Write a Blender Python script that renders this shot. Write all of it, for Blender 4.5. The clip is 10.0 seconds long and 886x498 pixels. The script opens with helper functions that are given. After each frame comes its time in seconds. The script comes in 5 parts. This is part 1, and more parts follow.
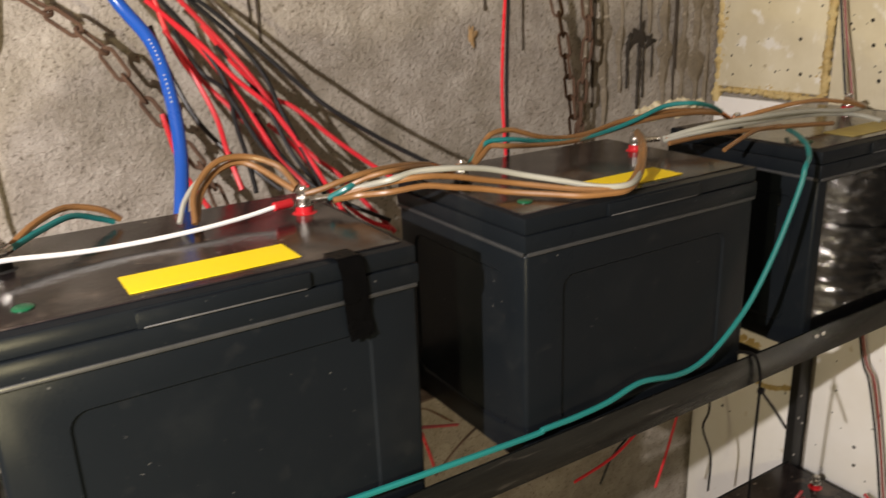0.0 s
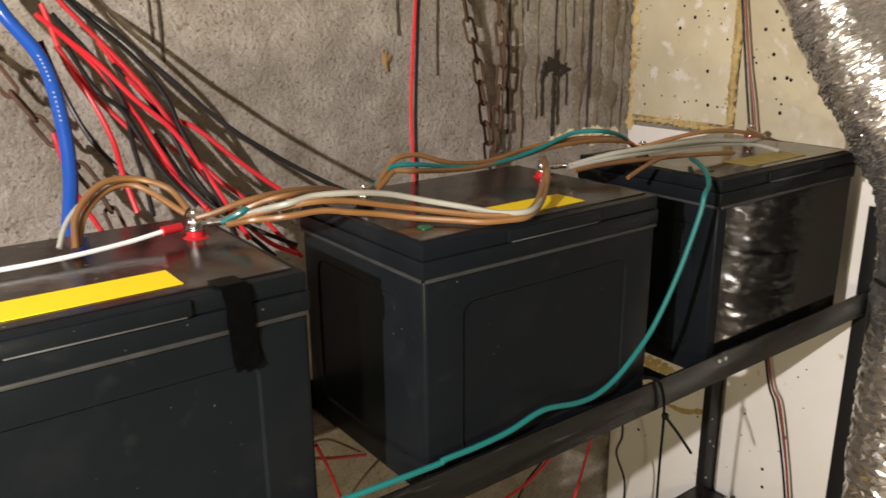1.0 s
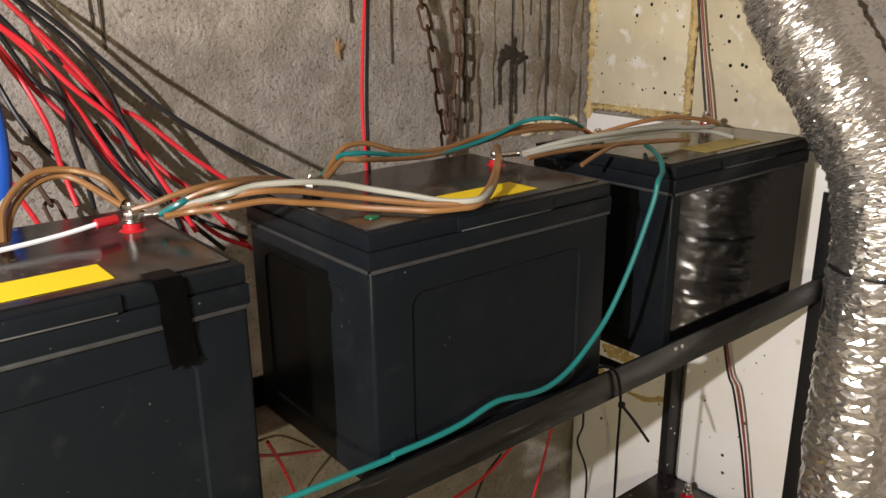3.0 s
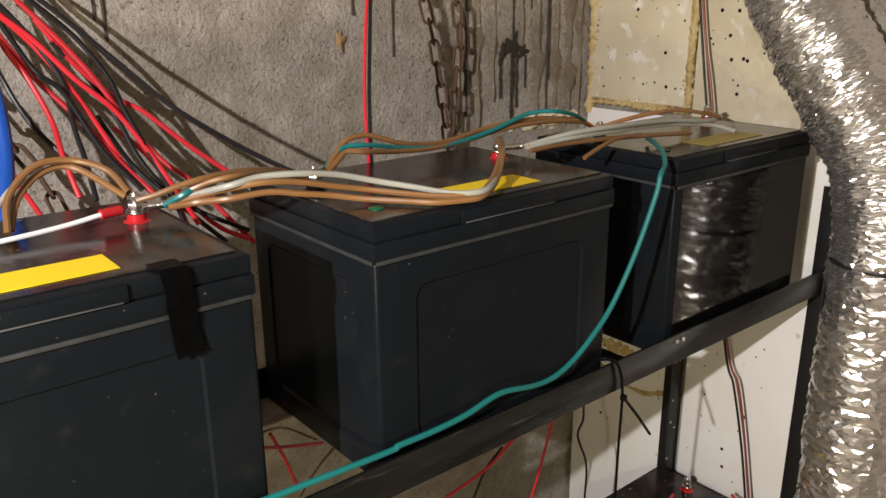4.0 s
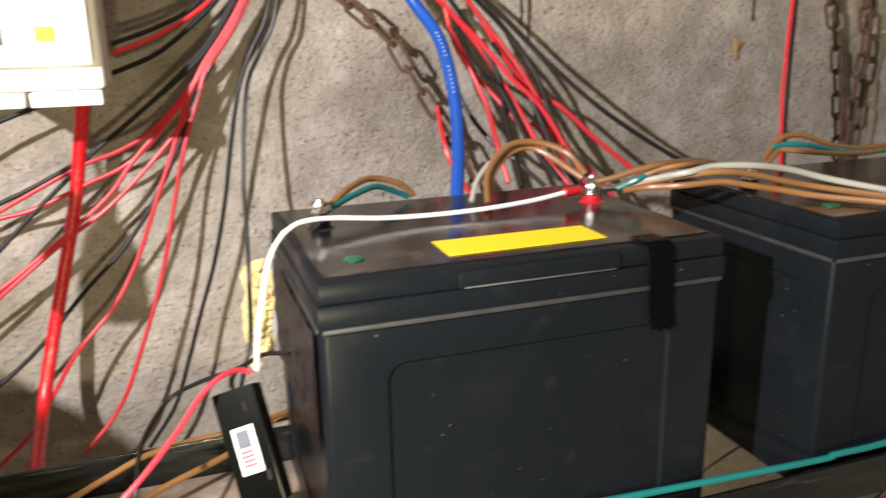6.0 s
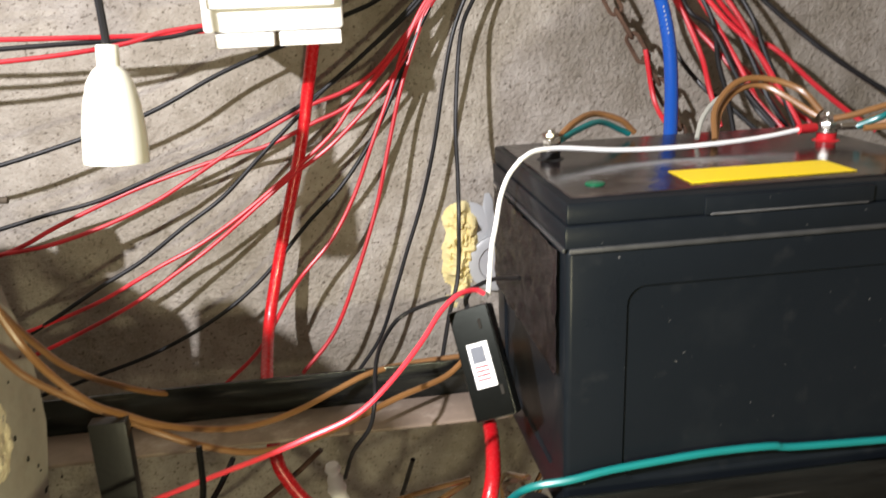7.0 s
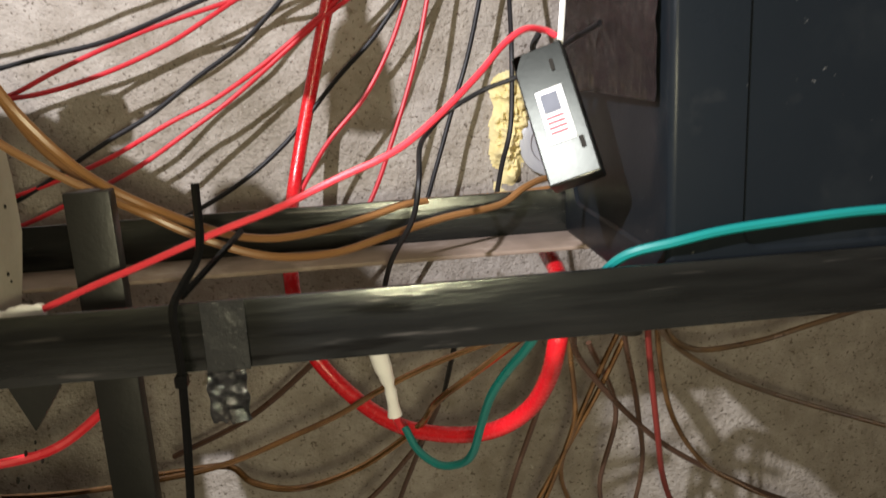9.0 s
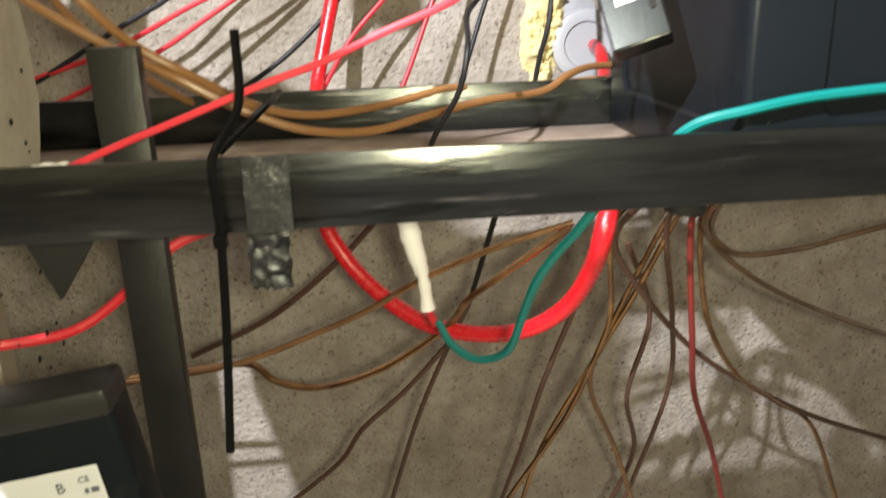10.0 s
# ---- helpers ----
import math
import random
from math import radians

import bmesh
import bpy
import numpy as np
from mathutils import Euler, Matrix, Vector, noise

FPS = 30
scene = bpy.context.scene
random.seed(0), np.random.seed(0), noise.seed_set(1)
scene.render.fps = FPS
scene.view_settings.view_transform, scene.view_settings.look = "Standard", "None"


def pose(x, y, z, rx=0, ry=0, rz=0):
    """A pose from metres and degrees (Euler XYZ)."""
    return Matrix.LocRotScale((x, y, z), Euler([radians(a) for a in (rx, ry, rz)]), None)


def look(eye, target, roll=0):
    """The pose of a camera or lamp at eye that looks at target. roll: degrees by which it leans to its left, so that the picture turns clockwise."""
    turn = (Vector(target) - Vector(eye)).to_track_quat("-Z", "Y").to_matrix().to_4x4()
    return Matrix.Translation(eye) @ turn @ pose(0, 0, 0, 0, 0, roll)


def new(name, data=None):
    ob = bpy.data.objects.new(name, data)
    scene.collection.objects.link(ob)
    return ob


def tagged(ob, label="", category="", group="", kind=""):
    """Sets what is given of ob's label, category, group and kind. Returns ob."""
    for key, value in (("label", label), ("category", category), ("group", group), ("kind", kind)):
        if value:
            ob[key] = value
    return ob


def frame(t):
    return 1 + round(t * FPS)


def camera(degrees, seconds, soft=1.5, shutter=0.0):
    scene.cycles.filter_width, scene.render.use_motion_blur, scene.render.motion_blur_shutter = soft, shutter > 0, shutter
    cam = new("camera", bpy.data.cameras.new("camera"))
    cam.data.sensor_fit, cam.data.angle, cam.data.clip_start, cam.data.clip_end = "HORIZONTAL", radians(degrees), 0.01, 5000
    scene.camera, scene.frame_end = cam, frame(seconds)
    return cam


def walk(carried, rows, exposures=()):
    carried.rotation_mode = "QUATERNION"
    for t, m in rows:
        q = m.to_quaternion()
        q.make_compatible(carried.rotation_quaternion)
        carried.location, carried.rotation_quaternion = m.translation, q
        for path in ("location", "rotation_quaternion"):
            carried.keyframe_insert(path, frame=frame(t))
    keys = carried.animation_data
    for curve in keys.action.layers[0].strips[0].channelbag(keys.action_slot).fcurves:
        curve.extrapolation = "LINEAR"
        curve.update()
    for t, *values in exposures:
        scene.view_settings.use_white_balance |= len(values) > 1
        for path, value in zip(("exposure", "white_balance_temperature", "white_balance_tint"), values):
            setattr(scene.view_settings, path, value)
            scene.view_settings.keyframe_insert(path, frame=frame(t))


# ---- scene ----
cam = camera(58.4, 10.0, shutter=0.7)
PATH = [
    (0, (-0.42, -0.537, 1.314), (0.58, 1.077, 0.685), -2.2),
    (0.5, (-0.403, -0.543, 1.314), (0.679, 1.036, 0.732), -1.0),
    (1, (-0.385, -0.544, 1.311), (0.763, 0.99, 0.736), -0.5),
    (1.5, (-0.377, -0.543, 1.309), (0.8, 0.965, 0.724), -0.6),
    (2, (-0.363, -0.547, 1.309), (0.83, 0.947, 0.721), -0.8),
    (2.5, (-0.358, -0.546, 1.307), (0.842, 0.942, 0.717), -0.7),
    (4, (-0.366, -0.541, 1.3), (0.842, 0.934, 0.696), -0.4),
    (4.5, (-0.373, -0.547, 1.306), (0.799, 0.964, 0.722), -0.1),
    (5, (-0.444, -0.526, 1.298), (0.497, 1.143, 0.725), -0.3),
    (5.2, (-0.469, -0.512, 1.298), (0.364, 1.213, 0.724), -0.6),
    (6.3, (-0.535, -0.493, 1.267), (-0.01, 1.359, 0.724), -1.4),
    (6.5, (-0.554, -0.492, 1.264), (-0.129, 1.381, 0.707), -1.7),
    (7, (-0.59, -0.503, 1.249), (-0.327, 1.387, 0.649), -2.3),
    (7.5, (-0.585, -0.509, 1.238), (-0.36, 1.368, 0.585), -3.2),
    (8, (-0.587, -0.512, 1.203), (-0.391, 1.352, 0.505), -2.9),
    (8.5, (-0.608, -0.472, 1.08), (-0.404, 1.422, 0.47), -2.4),
    (9, (-0.609, -0.43, 1.014), (-0.413, 1.502, 0.531), -3.1),
    (9.5, (-0.619, -0.417, 0.992), (-0.425, 1.494, 0.434), -2.6),
    (10, (-0.639, -0.408, 0.967), (-0.451, 1.483, 0.342), -1.8),
]
walk(cam, [(t, look(eye, target, roll)) for t, eye, target, roll in PATH], exposures=[(0.0, -0.34, 7050, 10), (2.5, -0.34, 6700, 10), (4.0, -0.40, 6650, 10), (5.0, -0.32, 6900, 14), (6.5, -0.17, 6400, 8), (7.0, -0.44, 6300, 8), (7.5, -0.48, 6200, 6), (8.5, -0.38, 6200, 8), (9.0, -0.50, 6200, 10), (9.5, -0.12, 6150, 9), (10.0, 0.12, 6100, 7)])

# ---------------------------------------------------------------- light
world = bpy.data.worlds.new("room_world")
scene.world = world
world.use_nodes = True
world.node_tree.nodes["Background"].inputs[0].default_value = (0.9, 0.85, 0.78, 1)
world.node_tree.nodes["Background"].inputs[1].default_value = 0.02
# a bare bulb hung high behind the partition board, and an added fixed fill lamp standing in for a torch
bulb_data = bpy.data.lights.new("bulb_light", "POINT")
bulb_data.energy, bulb_data.shadow_soft_size, bulb_data.color = 146.0, 0.011, (1.0, 0.95, 0.97)
new("bulb_light", bulb_data).location = (-1.06, -0.58, 1.52)
fill_data = bpy.data.lights.new("fill_light", "POINT")
fill_data.energy, fill_data.shadow_soft_size, fill_data.color = 16.0, 0.02, (1.0, 0.89, 0.55)
new("fill_light", fill_data).location = (-0.60, -0.48, 0.99)

# ---------------------------------------------------------------- materials
MATS = {}


def mat(name, base, rough=0.5, metal=0.0, second=None, scale=30.0, amount=0.5, bump=0.0, bump_scale=120.0, detail=6.0,
        coat=0.0, third=None, third_scale=6.0, third_at=(0.55, 0.7), vary=0.0, rough_var=0.12, spec=0.5, specks=(), stretch=None):
    m = bpy.data.materials.new(name)
    m.use_nodes = True
    nt = m.node_tree
    b = nt.nodes["Principled BSDF"]
    b.inputs["Metallic"].default_value = metal
    b.inputs["Coat Weight"].default_value = coat
    b.inputs["Coat Roughness"].default_value = 0.08
    b.inputs["Specular IOR Level"].default_value = spec
    co = nt.nodes.new("ShaderNodeTexCoord")
    where = co.outputs["Object"]
    if stretch:
        mp = nt.nodes.new("ShaderNodeMapping")
        mp.inputs["Scale"].default_value = stretch
        nt.links.new(where, mp.inputs["Vector"])
        where = mp.outputs["Vector"]

    def noise_tex(sc, det=detail, rgh=0.6):
        n = nt.nodes.new("ShaderNodeTexNoise")
        n.inputs["Scale"].default_value, n.inputs["Detail"].default_value, n.inputs["Roughness"].default_value = sc, det, rgh
        nt.links.new(where, n.inputs["Vector"])
        return n.outputs["Fac"]

    def ramp(src, lo, hi):
        r = nt.nodes.new("ShaderNodeMapRange")
        r.inputs["From Min"].default_value, r.inputs["From Max"].default_value = lo, hi
        nt.links.new(src, r.inputs["Value"])
        return r.outputs["Result"]

    def mix(fac, a, c):
        x = nt.nodes.new("ShaderNodeMix")
        x.data_type = "RGBA"
        nt.links.new(fac, x.inputs["Factor"])
        for src, slot in ((a, x.inputs["A"]), (c, x.inputs["B"])):
            if isinstance(src, tuple):
                slot.default_value = (*src, 1)
            else:
                nt.links.new(src, slot)
        return x.outputs["Result"]

    second = second or tuple(min(1, c * 0.6) for c in base)
    f = noise_tex(scale)
    col = mix(ramp(f, 0.5 - 0.25 / max(amount, 0.05), 0.5 + 0.25 / max(amount, 0.05)), base, second)
    if third:
        col = mix(ramp(noise_tex(third_scale, 8, 0.65), *third_at), col, third)
    for paint, sc, lo, hi in specks:
        col = mix(ramp(noise_tex(sc, 3, 0.5), lo, hi), col, paint)
    if vary:
        info = nt.nodes.new("ShaderNodeObjectInfo")
        hsv = nt.nodes.new("ShaderNodeHueSaturation")
        mr = nt.nodes.new("ShaderNodeMapRange")
        mr.inputs["To Min"].default_value, mr.inputs["To Max"].default_value = 1 - vary, 1 + vary
        nt.links.new(info.outputs["Random"], mr.inputs["Value"])
        nt.links.new(mr.outputs["Result"], hsv.inputs["Value"])
        nt.links.new(col, hsv.inputs["Color"])
        col = hsv.outputs["Color"]
    nt.links.new(col, b.inputs["Base Color"])
    rr = nt.nodes.new("ShaderNodeMapRange")
    rr.inputs["From Min"].default_value, rr.inputs["From Max"].default_value = 0.3, 0.7
    rr.inputs["To Min"].default_value, rr.inputs["To Max"].default_value = max(0.02, rough - rough_var), min(1, rough + rough_var)
    nt.links.new(noise_tex(scale * 0.7), rr.inputs["Value"])
    nt.links.new(rr.outputs["Result"], b.inputs["Roughness"])
    if bump:
        bp = nt.nodes.new("ShaderNodeBump")
        bp.inputs["Strength"].default_value, bp.inputs["Distance"].default_value = 1.0, bump
        nt.links.new(noise_tex(bump_scale, 8, 0.62), bp.inputs["Height"])
        nt.links.new(bp.outputs["Normal"], b.inputs["Normal"])
    MATS[name] = m
    return m


CONCRETE = mat("concrete", (0.45, 0.41, 0.36), 0.9, second=(0.31, 0.275, 0.23), scale=26, amount=1.5, bump=0.006, bump_scale=150, detail=12,
               third=(0.19, 0.165, 0.12), third_scale=3.6, third_at=(0.50, 0.74), spec=0.2,
               specks=(((0.14, 0.115, 0.09), 210.0, 0.59, 0.72), ((0.58, 0.55, 0.49), 190.0, 0.66, 0.84), ((0.20, 0.17, 0.13), 70.0, 0.66, 0.78)))
BOARD = mat("insulation_board", (0.72, 0.66, 0.49), 0.75, second=(0.60, 0.53, 0.36), scale=11, amount=1.1, bump=0.0006, bump_scale=60,
            third=(0.44, 0.37, 0.24), third_scale=5, third_at=(0.54, 0.75), spec=0.3, specks=(((0.80, 0.77, 0.68), 34.0, 0.60, 0.72), ((0.34, 0.27, 0.15), 60.0, 0.70, 0.80)))
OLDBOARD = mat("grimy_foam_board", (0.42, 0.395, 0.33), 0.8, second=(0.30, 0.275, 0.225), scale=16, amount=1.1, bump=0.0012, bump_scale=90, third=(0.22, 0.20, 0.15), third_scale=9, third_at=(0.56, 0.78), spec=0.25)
# Lower boards are whiter; their tone is raised further to stand for lamp light.
WHITEBOARD = mat("lit_white_board", (0.90, 0.895, 0.88), 0.7, second=(0.82, 0.79, 0.73), scale=7, amount=0.9, bump=0.0006, bump_scale=60, spec=0.3,
                 specks=(((0.55, 0.47, 0.33), 26.0, 0.69, 0.80), ((0.30, 0.27, 0.22), 150.0, 0.73, 0.79)))
FOAM = mat("expanding_foam", (0.72, 0.60, 0.32), 0.85, second=(0.45, 0.30, 0.10), scale=40, amount=0.9, bump=0.006, bump_scale=70, spec=0.2)
PALEFOAM = mat("pale_foam", (0.80, 0.74, 0.58), 0.85, second=(0.70, 0.60, 0.36), scale=50, amount=0.7, bump=0.005, bump_scale=80, spec=0.2)
YELLOWFOAM = mat("yellow_foam", (0.84, 0.76, 0.44), 0.85, second=(0.70, 0.56, 0.22), scale=45, amount=0.7, bump=0.005, bump_scale=80, spec=0.2)
SPOT = mat("black_spot", (0.02, 0.018, 0.015), 0.8, spec=0.2)
STAIN = mat("tar_stain", (0.018, 0.015, 0.012), 0.65, second=(0.05, 0.04, 0.03), scale=60, bump=0.002, spec=0.3)
DRIP = mat("damp_drip", (0.032, 0.026, 0.020), 0.8, second=(0.10, 0.08, 0.06), scale=80, amount=0.9, spec=0.2)
DAMP = mat("damp_concrete", (0.25, 0.21, 0.155), 0.8, second=(0.17, 0.14, 0.10), scale=60, amount=1.2, bump=0.004, bump_scale=150, detail=10, spec=0.2,
           specks=(((0.42, 0.37, 0.30), 120.0, 0.60, 0.72),))
RUSTSPOT = mat("rust_bloom", (0.30, 0.17, 0.06), 0.85, second=(0.36, 0.26, 0.15), scale=120, amount=0.9, spec=0.2)
CASE = mat("battery_case", (0.0056, 0.0074, 0.0096), 0.33, second=(0.0075, 0.0095, 0.0120), scale=9, amount=0.6, bump=0.00012, bump_scale=400,
           third=(0.018, 0.020, 0.0215), third_scale=7, third_at=(0.50, 1.0), rough_var=0.08, spec=0.10, specks=(((0.09, 0.09, 0.088), 170.0, 0.725, 0.79), ((0.020, 0.021, 0.022), 34.0, 0.62, 0.90)))
ENDPANEL = mat("glossy_end_panel", (0.003, 0.003, 0.0035), 0.07, second=(0.005, 0.005, 0.005), scale=12, bump=0.0002, bump_scale=9, rough_var=0.03, spec=0.9)
CASETOP = mat("battery_top", (0.009, 0.0075, 0.008), 0.10, second=(0.028, 0.021, 0.020), scale=24, amount=1.2, bump=0.0006, bump_scale=32, spec=0.36,
              third=(0.105, 0.082, 0.066), third_scale=15, third_at=(0.54, 0.74), rough_var=0.09, specks=(((0.30, 0.25, 0.20), 95.0, 0.68, 0.76),))
FILM = mat("shrink_film", (0.009, 0.007, 0.0075), 0.07, second=(0.034, 0.025, 0.026), scale=10, amount=0.8, bump=0.006, bump_scale=22, rough_var=0.08)
# Paler rim tone paints the light that the lid's lower flange catches.
RIM = mat("pale_rim_highlight", (0.040, 0.041, 0.043), 0.45, second=(0.018, 0.019, 0.020), scale=40, amount=1.0)
# Pale tone paints the highlight along the grip's lower edge.
EDGELIGHT = mat("plastic_edge_highlight", (0.10, 0.10, 0.10), 0.5, second=(0.04, 0.04, 0.042), scale=60, amount=0.9)
YELLOW = mat("yellow_label", (0.95, 0.72, 0.012), 0.5, second=(0.90, 0.64, 0.012), scale=20, amount=0.5)
REDP = mat("red_plastic", (0.50, 0.016, 0.024), 0.35, second=(0.45, 0.015, 0.02), scale=50)
PAINTCHIP = mat("pale_paint_chip", (0.55, 0.53, 0.50), 0.6)
GREENP = mat("green_cap", (0.006, 0.12, 0.05), 0.4)
STEEL = mat("zinc_steel", (0.72, 0.70, 0.66), 0.24, 1.0, second=(0.5, 0.48, 0.44), scale=90, bump=0.0003, bump_scale=300)
BLACKSTEEL = mat("black_painted_steel", (0.012, 0.012, 0.0127), 0.42, 0.0, spec=0.28, second=(0.016, 0.016, 0.015), scale=18, amount=0.8, bump=0.0003, bump_scale=220,
                 third=(0.05, 0.047, 0.04), third_scale=30, third_at=(0.66, 0.9))
RAILSTEEL = mat("rolled_dark_steel", (0.074, 0.079, 0.077), 0.22, 0.9, second=(0.024, 0.025, 0.025), scale=42, amount=1.5, bump=0.0005, bump_scale=120, stretch=(0.10, 1, 1),
                third=(0.14, 0.135, 0.125), third_scale=34, third_at=(0.62, 0.9), specks=(((0.20, 0.195, 0.19), 150.0, 0.63, 0.76), ((0.015, 0.015, 0.014), 90.0, 0.62, 0.72)))
DUSTY = mat("dusty_brown_steel", (0.26, 0.20, 0.16), 0.75, second=(0.16, 0.12, 0.09), scale=30, amount=0.9, bump=0.0006, bump_scale=140,
            third=(0.38, 0.32, 0.27), third_scale=12)
RUST = mat("rusty_iron", (0.13, 0.075, 0.048), 0.88, second=(0.07, 0.042, 0.03), scale=120, amount=0.9, bump=0.001, bump_scale=260, spec=0.2)
TAPE = mat("black_tape", (0.003, 0.003, 0.0032), 0.20, second=(0.005, 0.005, 0.0055), scale=30, bump=0.0010, bump_scale=50, spec=0.10)
# Black tape's bright reflections are painted as silvery metal.
TAPESHEEN = mat("torn_tape_sheen", (0.22, 0.23, 0.25), 0.14, 0.9, second=(0.06, 0.06, 0.065), scale=60, amount=0.9, bump=0.003, bump_scale=60)
FOIL = mat("aluminium_foil", (0.90, 0.89, 0.88), 0.23, 0.95, second=(0.76, 0.75, 0.73), scale=40, bump=0.0008, bump_scale=120, rough_var=0.06, stretch=(0.25, 0.25, 1))
WHITETAPE = mat("white_tape", (0.90, 0.90, 0.90), 0.45, second=(0.80, 0.80, 0.80), scale=60, bump=0.001, bump_scale=150)
WHITEP = mat("white_plastic", (0.80, 0.79, 0.74), 0.35, second=(0.74, 0.72, 0.66), scale=14)
CREAM = mat("cream_plastic", (0.74, 0.73, 0.62), 0.4, second=(0.68, 0.66, 0.55), scale=20)
RATING = mat("grey_white_label", (0.52, 0.53, 0.55), 0.5, second=(0.47, 0.48, 0.50), scale=20)
# Darker, browner yellow for the third battery's sticker.
DULLYELLOW = mat("dull_yellow_label", (0.46, 0.35, 0.07), 0.55, second=(0.30, 0.23, 0.08), scale=30, amount=1.1)
PAPER = mat("white_sticker", (0.80, 0.80, 0.80), 0.5, second=(0.74, 0.74, 0.75), scale=20)
INK = mat("dark_print", (0.09, 0.10, 0.13), 0.6)
REDINK = mat("red_print", (0.6, 0.08, 0.10), 0.6)
ADAPTER = mat("dark_metal_case", (0.030, 0.032, 0.032), 0.28, 0.75, second=(0.05, 0.052, 0.05), scale=12, bump=0.0001, bump_scale=500)
ADAPTERLID = mat("glossy_satin_metal", (0.0100, 0.0106, 0.0092), 0.25, 1.0, second=(0.0080, 0.0085, 0.0075), scale=30, bump=0.00003, bump_scale=300, rough_var=0.02)
FLAGTAPE = mat("creased_black_tape", (0.012, 0.013, 0.015), 0.22, second=(0.022, 0.023, 0.026), scale=60, bump=0.0022, bump_scale=40, spec=0.5)
GREY = mat("grey_shadow_plastic", (0.42, 0.43, 0.44), 0.4, second=(0.36, 0.37, 0.38), scale=20)
DARKROOM = mat("dark_plaster", (0.26, 0.225, 0.17), 0.9, second=(0.18, 0.155, 0.115), scale=5, spec=0.2)
FLOORM = mat("floor_concrete", (0.34, 0.30, 0.24), 0.85, second=(0.26, 0.23, 0.18), scale=8, bump=0.002, bump_scale=60, spec=0.2)
WIRE = {
    "red": mat("red_pvc", (0.56, 0.020, 0.032), 0.34, second=(0.42, 0.014, 0.022), scale=24, vary=0.25),
    "redin": mat("bright_red_pvc", (0.68, 0.045, 0.065), 0.36, second=(0.58, 0.03, 0.05), scale=24),
    "redthick": mat("red_braided_sheath", (0.62, 0.010, 0.018), 0.25, second=(0.45, 0.008, 0.012), scale=300, bump=0.0003, bump_scale=600, coat=0.3),
    "redb": mat("brick_red_pvc", (0.26, 0.045, 0.035), 0.4, second=(0.18, 0.03, 0.025), scale=20),
    "redd": mat("dull_red_pvc", (0.20, 0.025, 0.020), 0.35, second=(0.13, 0.015, 0.012), scale=20),
    "black": mat("black_pvc", (0.008, 0.008, 0.009), 0.42, second=(0.012, 0.0115, 0.012), scale=24, vary=0.3, spec=0.26),
    "blue": mat("blue_pvc", (0.010, 0.088, 0.42), 0.22, second=(0.008, 0.06, 0.32), scale=12),
    "teal": mat("teal_pvc", (0.008, 0.165, 0.165), 0.36, second=(0.006, 0.125, 0.12), scale=18),
    "brown": mat("tan_brown_pvc", (0.25, 0.125, 0.045), 0.36, second=(0.18, 0.085, 0.03), scale=18, vary=0.15),
    "brownd": mat("dark_brown_pvc", (0.095, 0.050, 0.030), 0.34, second=(0.06, 0.03, 0.02), scale=20, vary=0.25),
    "copper": mat("copper_under_clear_pvc", (0.40, 0.215, 0.075), 0.20, 0.8, second=(0.07, 0.034, 0.016), scale=26, amount=0.9, coat=0.5, vary=0.2),
    "copperb": mat("tarnished_copper_pvc", (0.24, 0.14, 0.05), 0.26, 0.5, second=(0.05, 0.03, 0.02), scale=9, amount=0.9, coat=0.5),
    "grey": mat("grey_pvc", (0.36, 0.36, 0.31), 0.4, second=(0.28, 0.28, 0.24), scale=18),
    "white": mat("white_pvc", (0.82, 0.82, 0.80), 0.35, second=(0.76, 0.76, 0.74), scale=18),
    "strand": mat("bare_copper_strand", (0.70, 0.28, 0.12), 0.28, 1.0, second=(0.5, 0.2, 0.08), scale=200),
}

# ---------------------------------------------------------------- builders


def mesh_of(bm, name, material, smooth=True, sharp=38):
    me = bpy.data.meshes.new(name)
    bmesh.ops.recalc_face_normals(bm, faces=bm.faces[:])
    bm.to_mesh(me)
    bm.free()
    me.materials.append(material)
    if smooth:
        me.polygons.foreach_set("use_smooth", [True] * len(me.polygons))
        me.set_sharp_from_angle(angle=radians(sharp))
    return me


def part(name, bm, material, parent=None, label=""):
    ob = new(name, mesh_of(bm, name, material))
    ob.parent = parent
    return tagged(ob, label=label)


def single(name, bm, material, label, category, group="", kind=""):
    return tagged(new(name, mesh_of(bm, name, material)), label, category, group, kind)


def thing(name, label, category, group="", at=(0, 0, 0)):
    ob = new(name)
    ob.empty_display_size = 0.02
    ob.location = at
    return tagged(ob, label, category, group)


def box(lo, hi, bevel=0.0, seg=2, bm=None):
    bm2 = bmesh.new()
    r = bmesh.ops.create_cube(bm2, size=1.0)
    for v in r["verts"]:
        v.co = Vector([lo[i] + (v.co[i] + 0.5) * (hi[i] - lo[i]) for i in range(3)])
    if bevel:
        bmesh.ops.bevel(bm2, geom=bm2.edges[:], offset=bevel, segments=seg, affect="EDGES", profile=0.5)
    if bm is None:
        return bm2
    return join(bm, bm2)


def join(bm, other):
    me = bpy.data.meshes.new("tmp")
    other.to_mesh(me)
    other.free()
    bm.from_mesh(me)
    bpy.data.meshes.remove(me)
    return bm


def turned(bm, m):
    bmesh.ops.transform(bm, matrix=m, verts=bm.verts[:])
    return bm


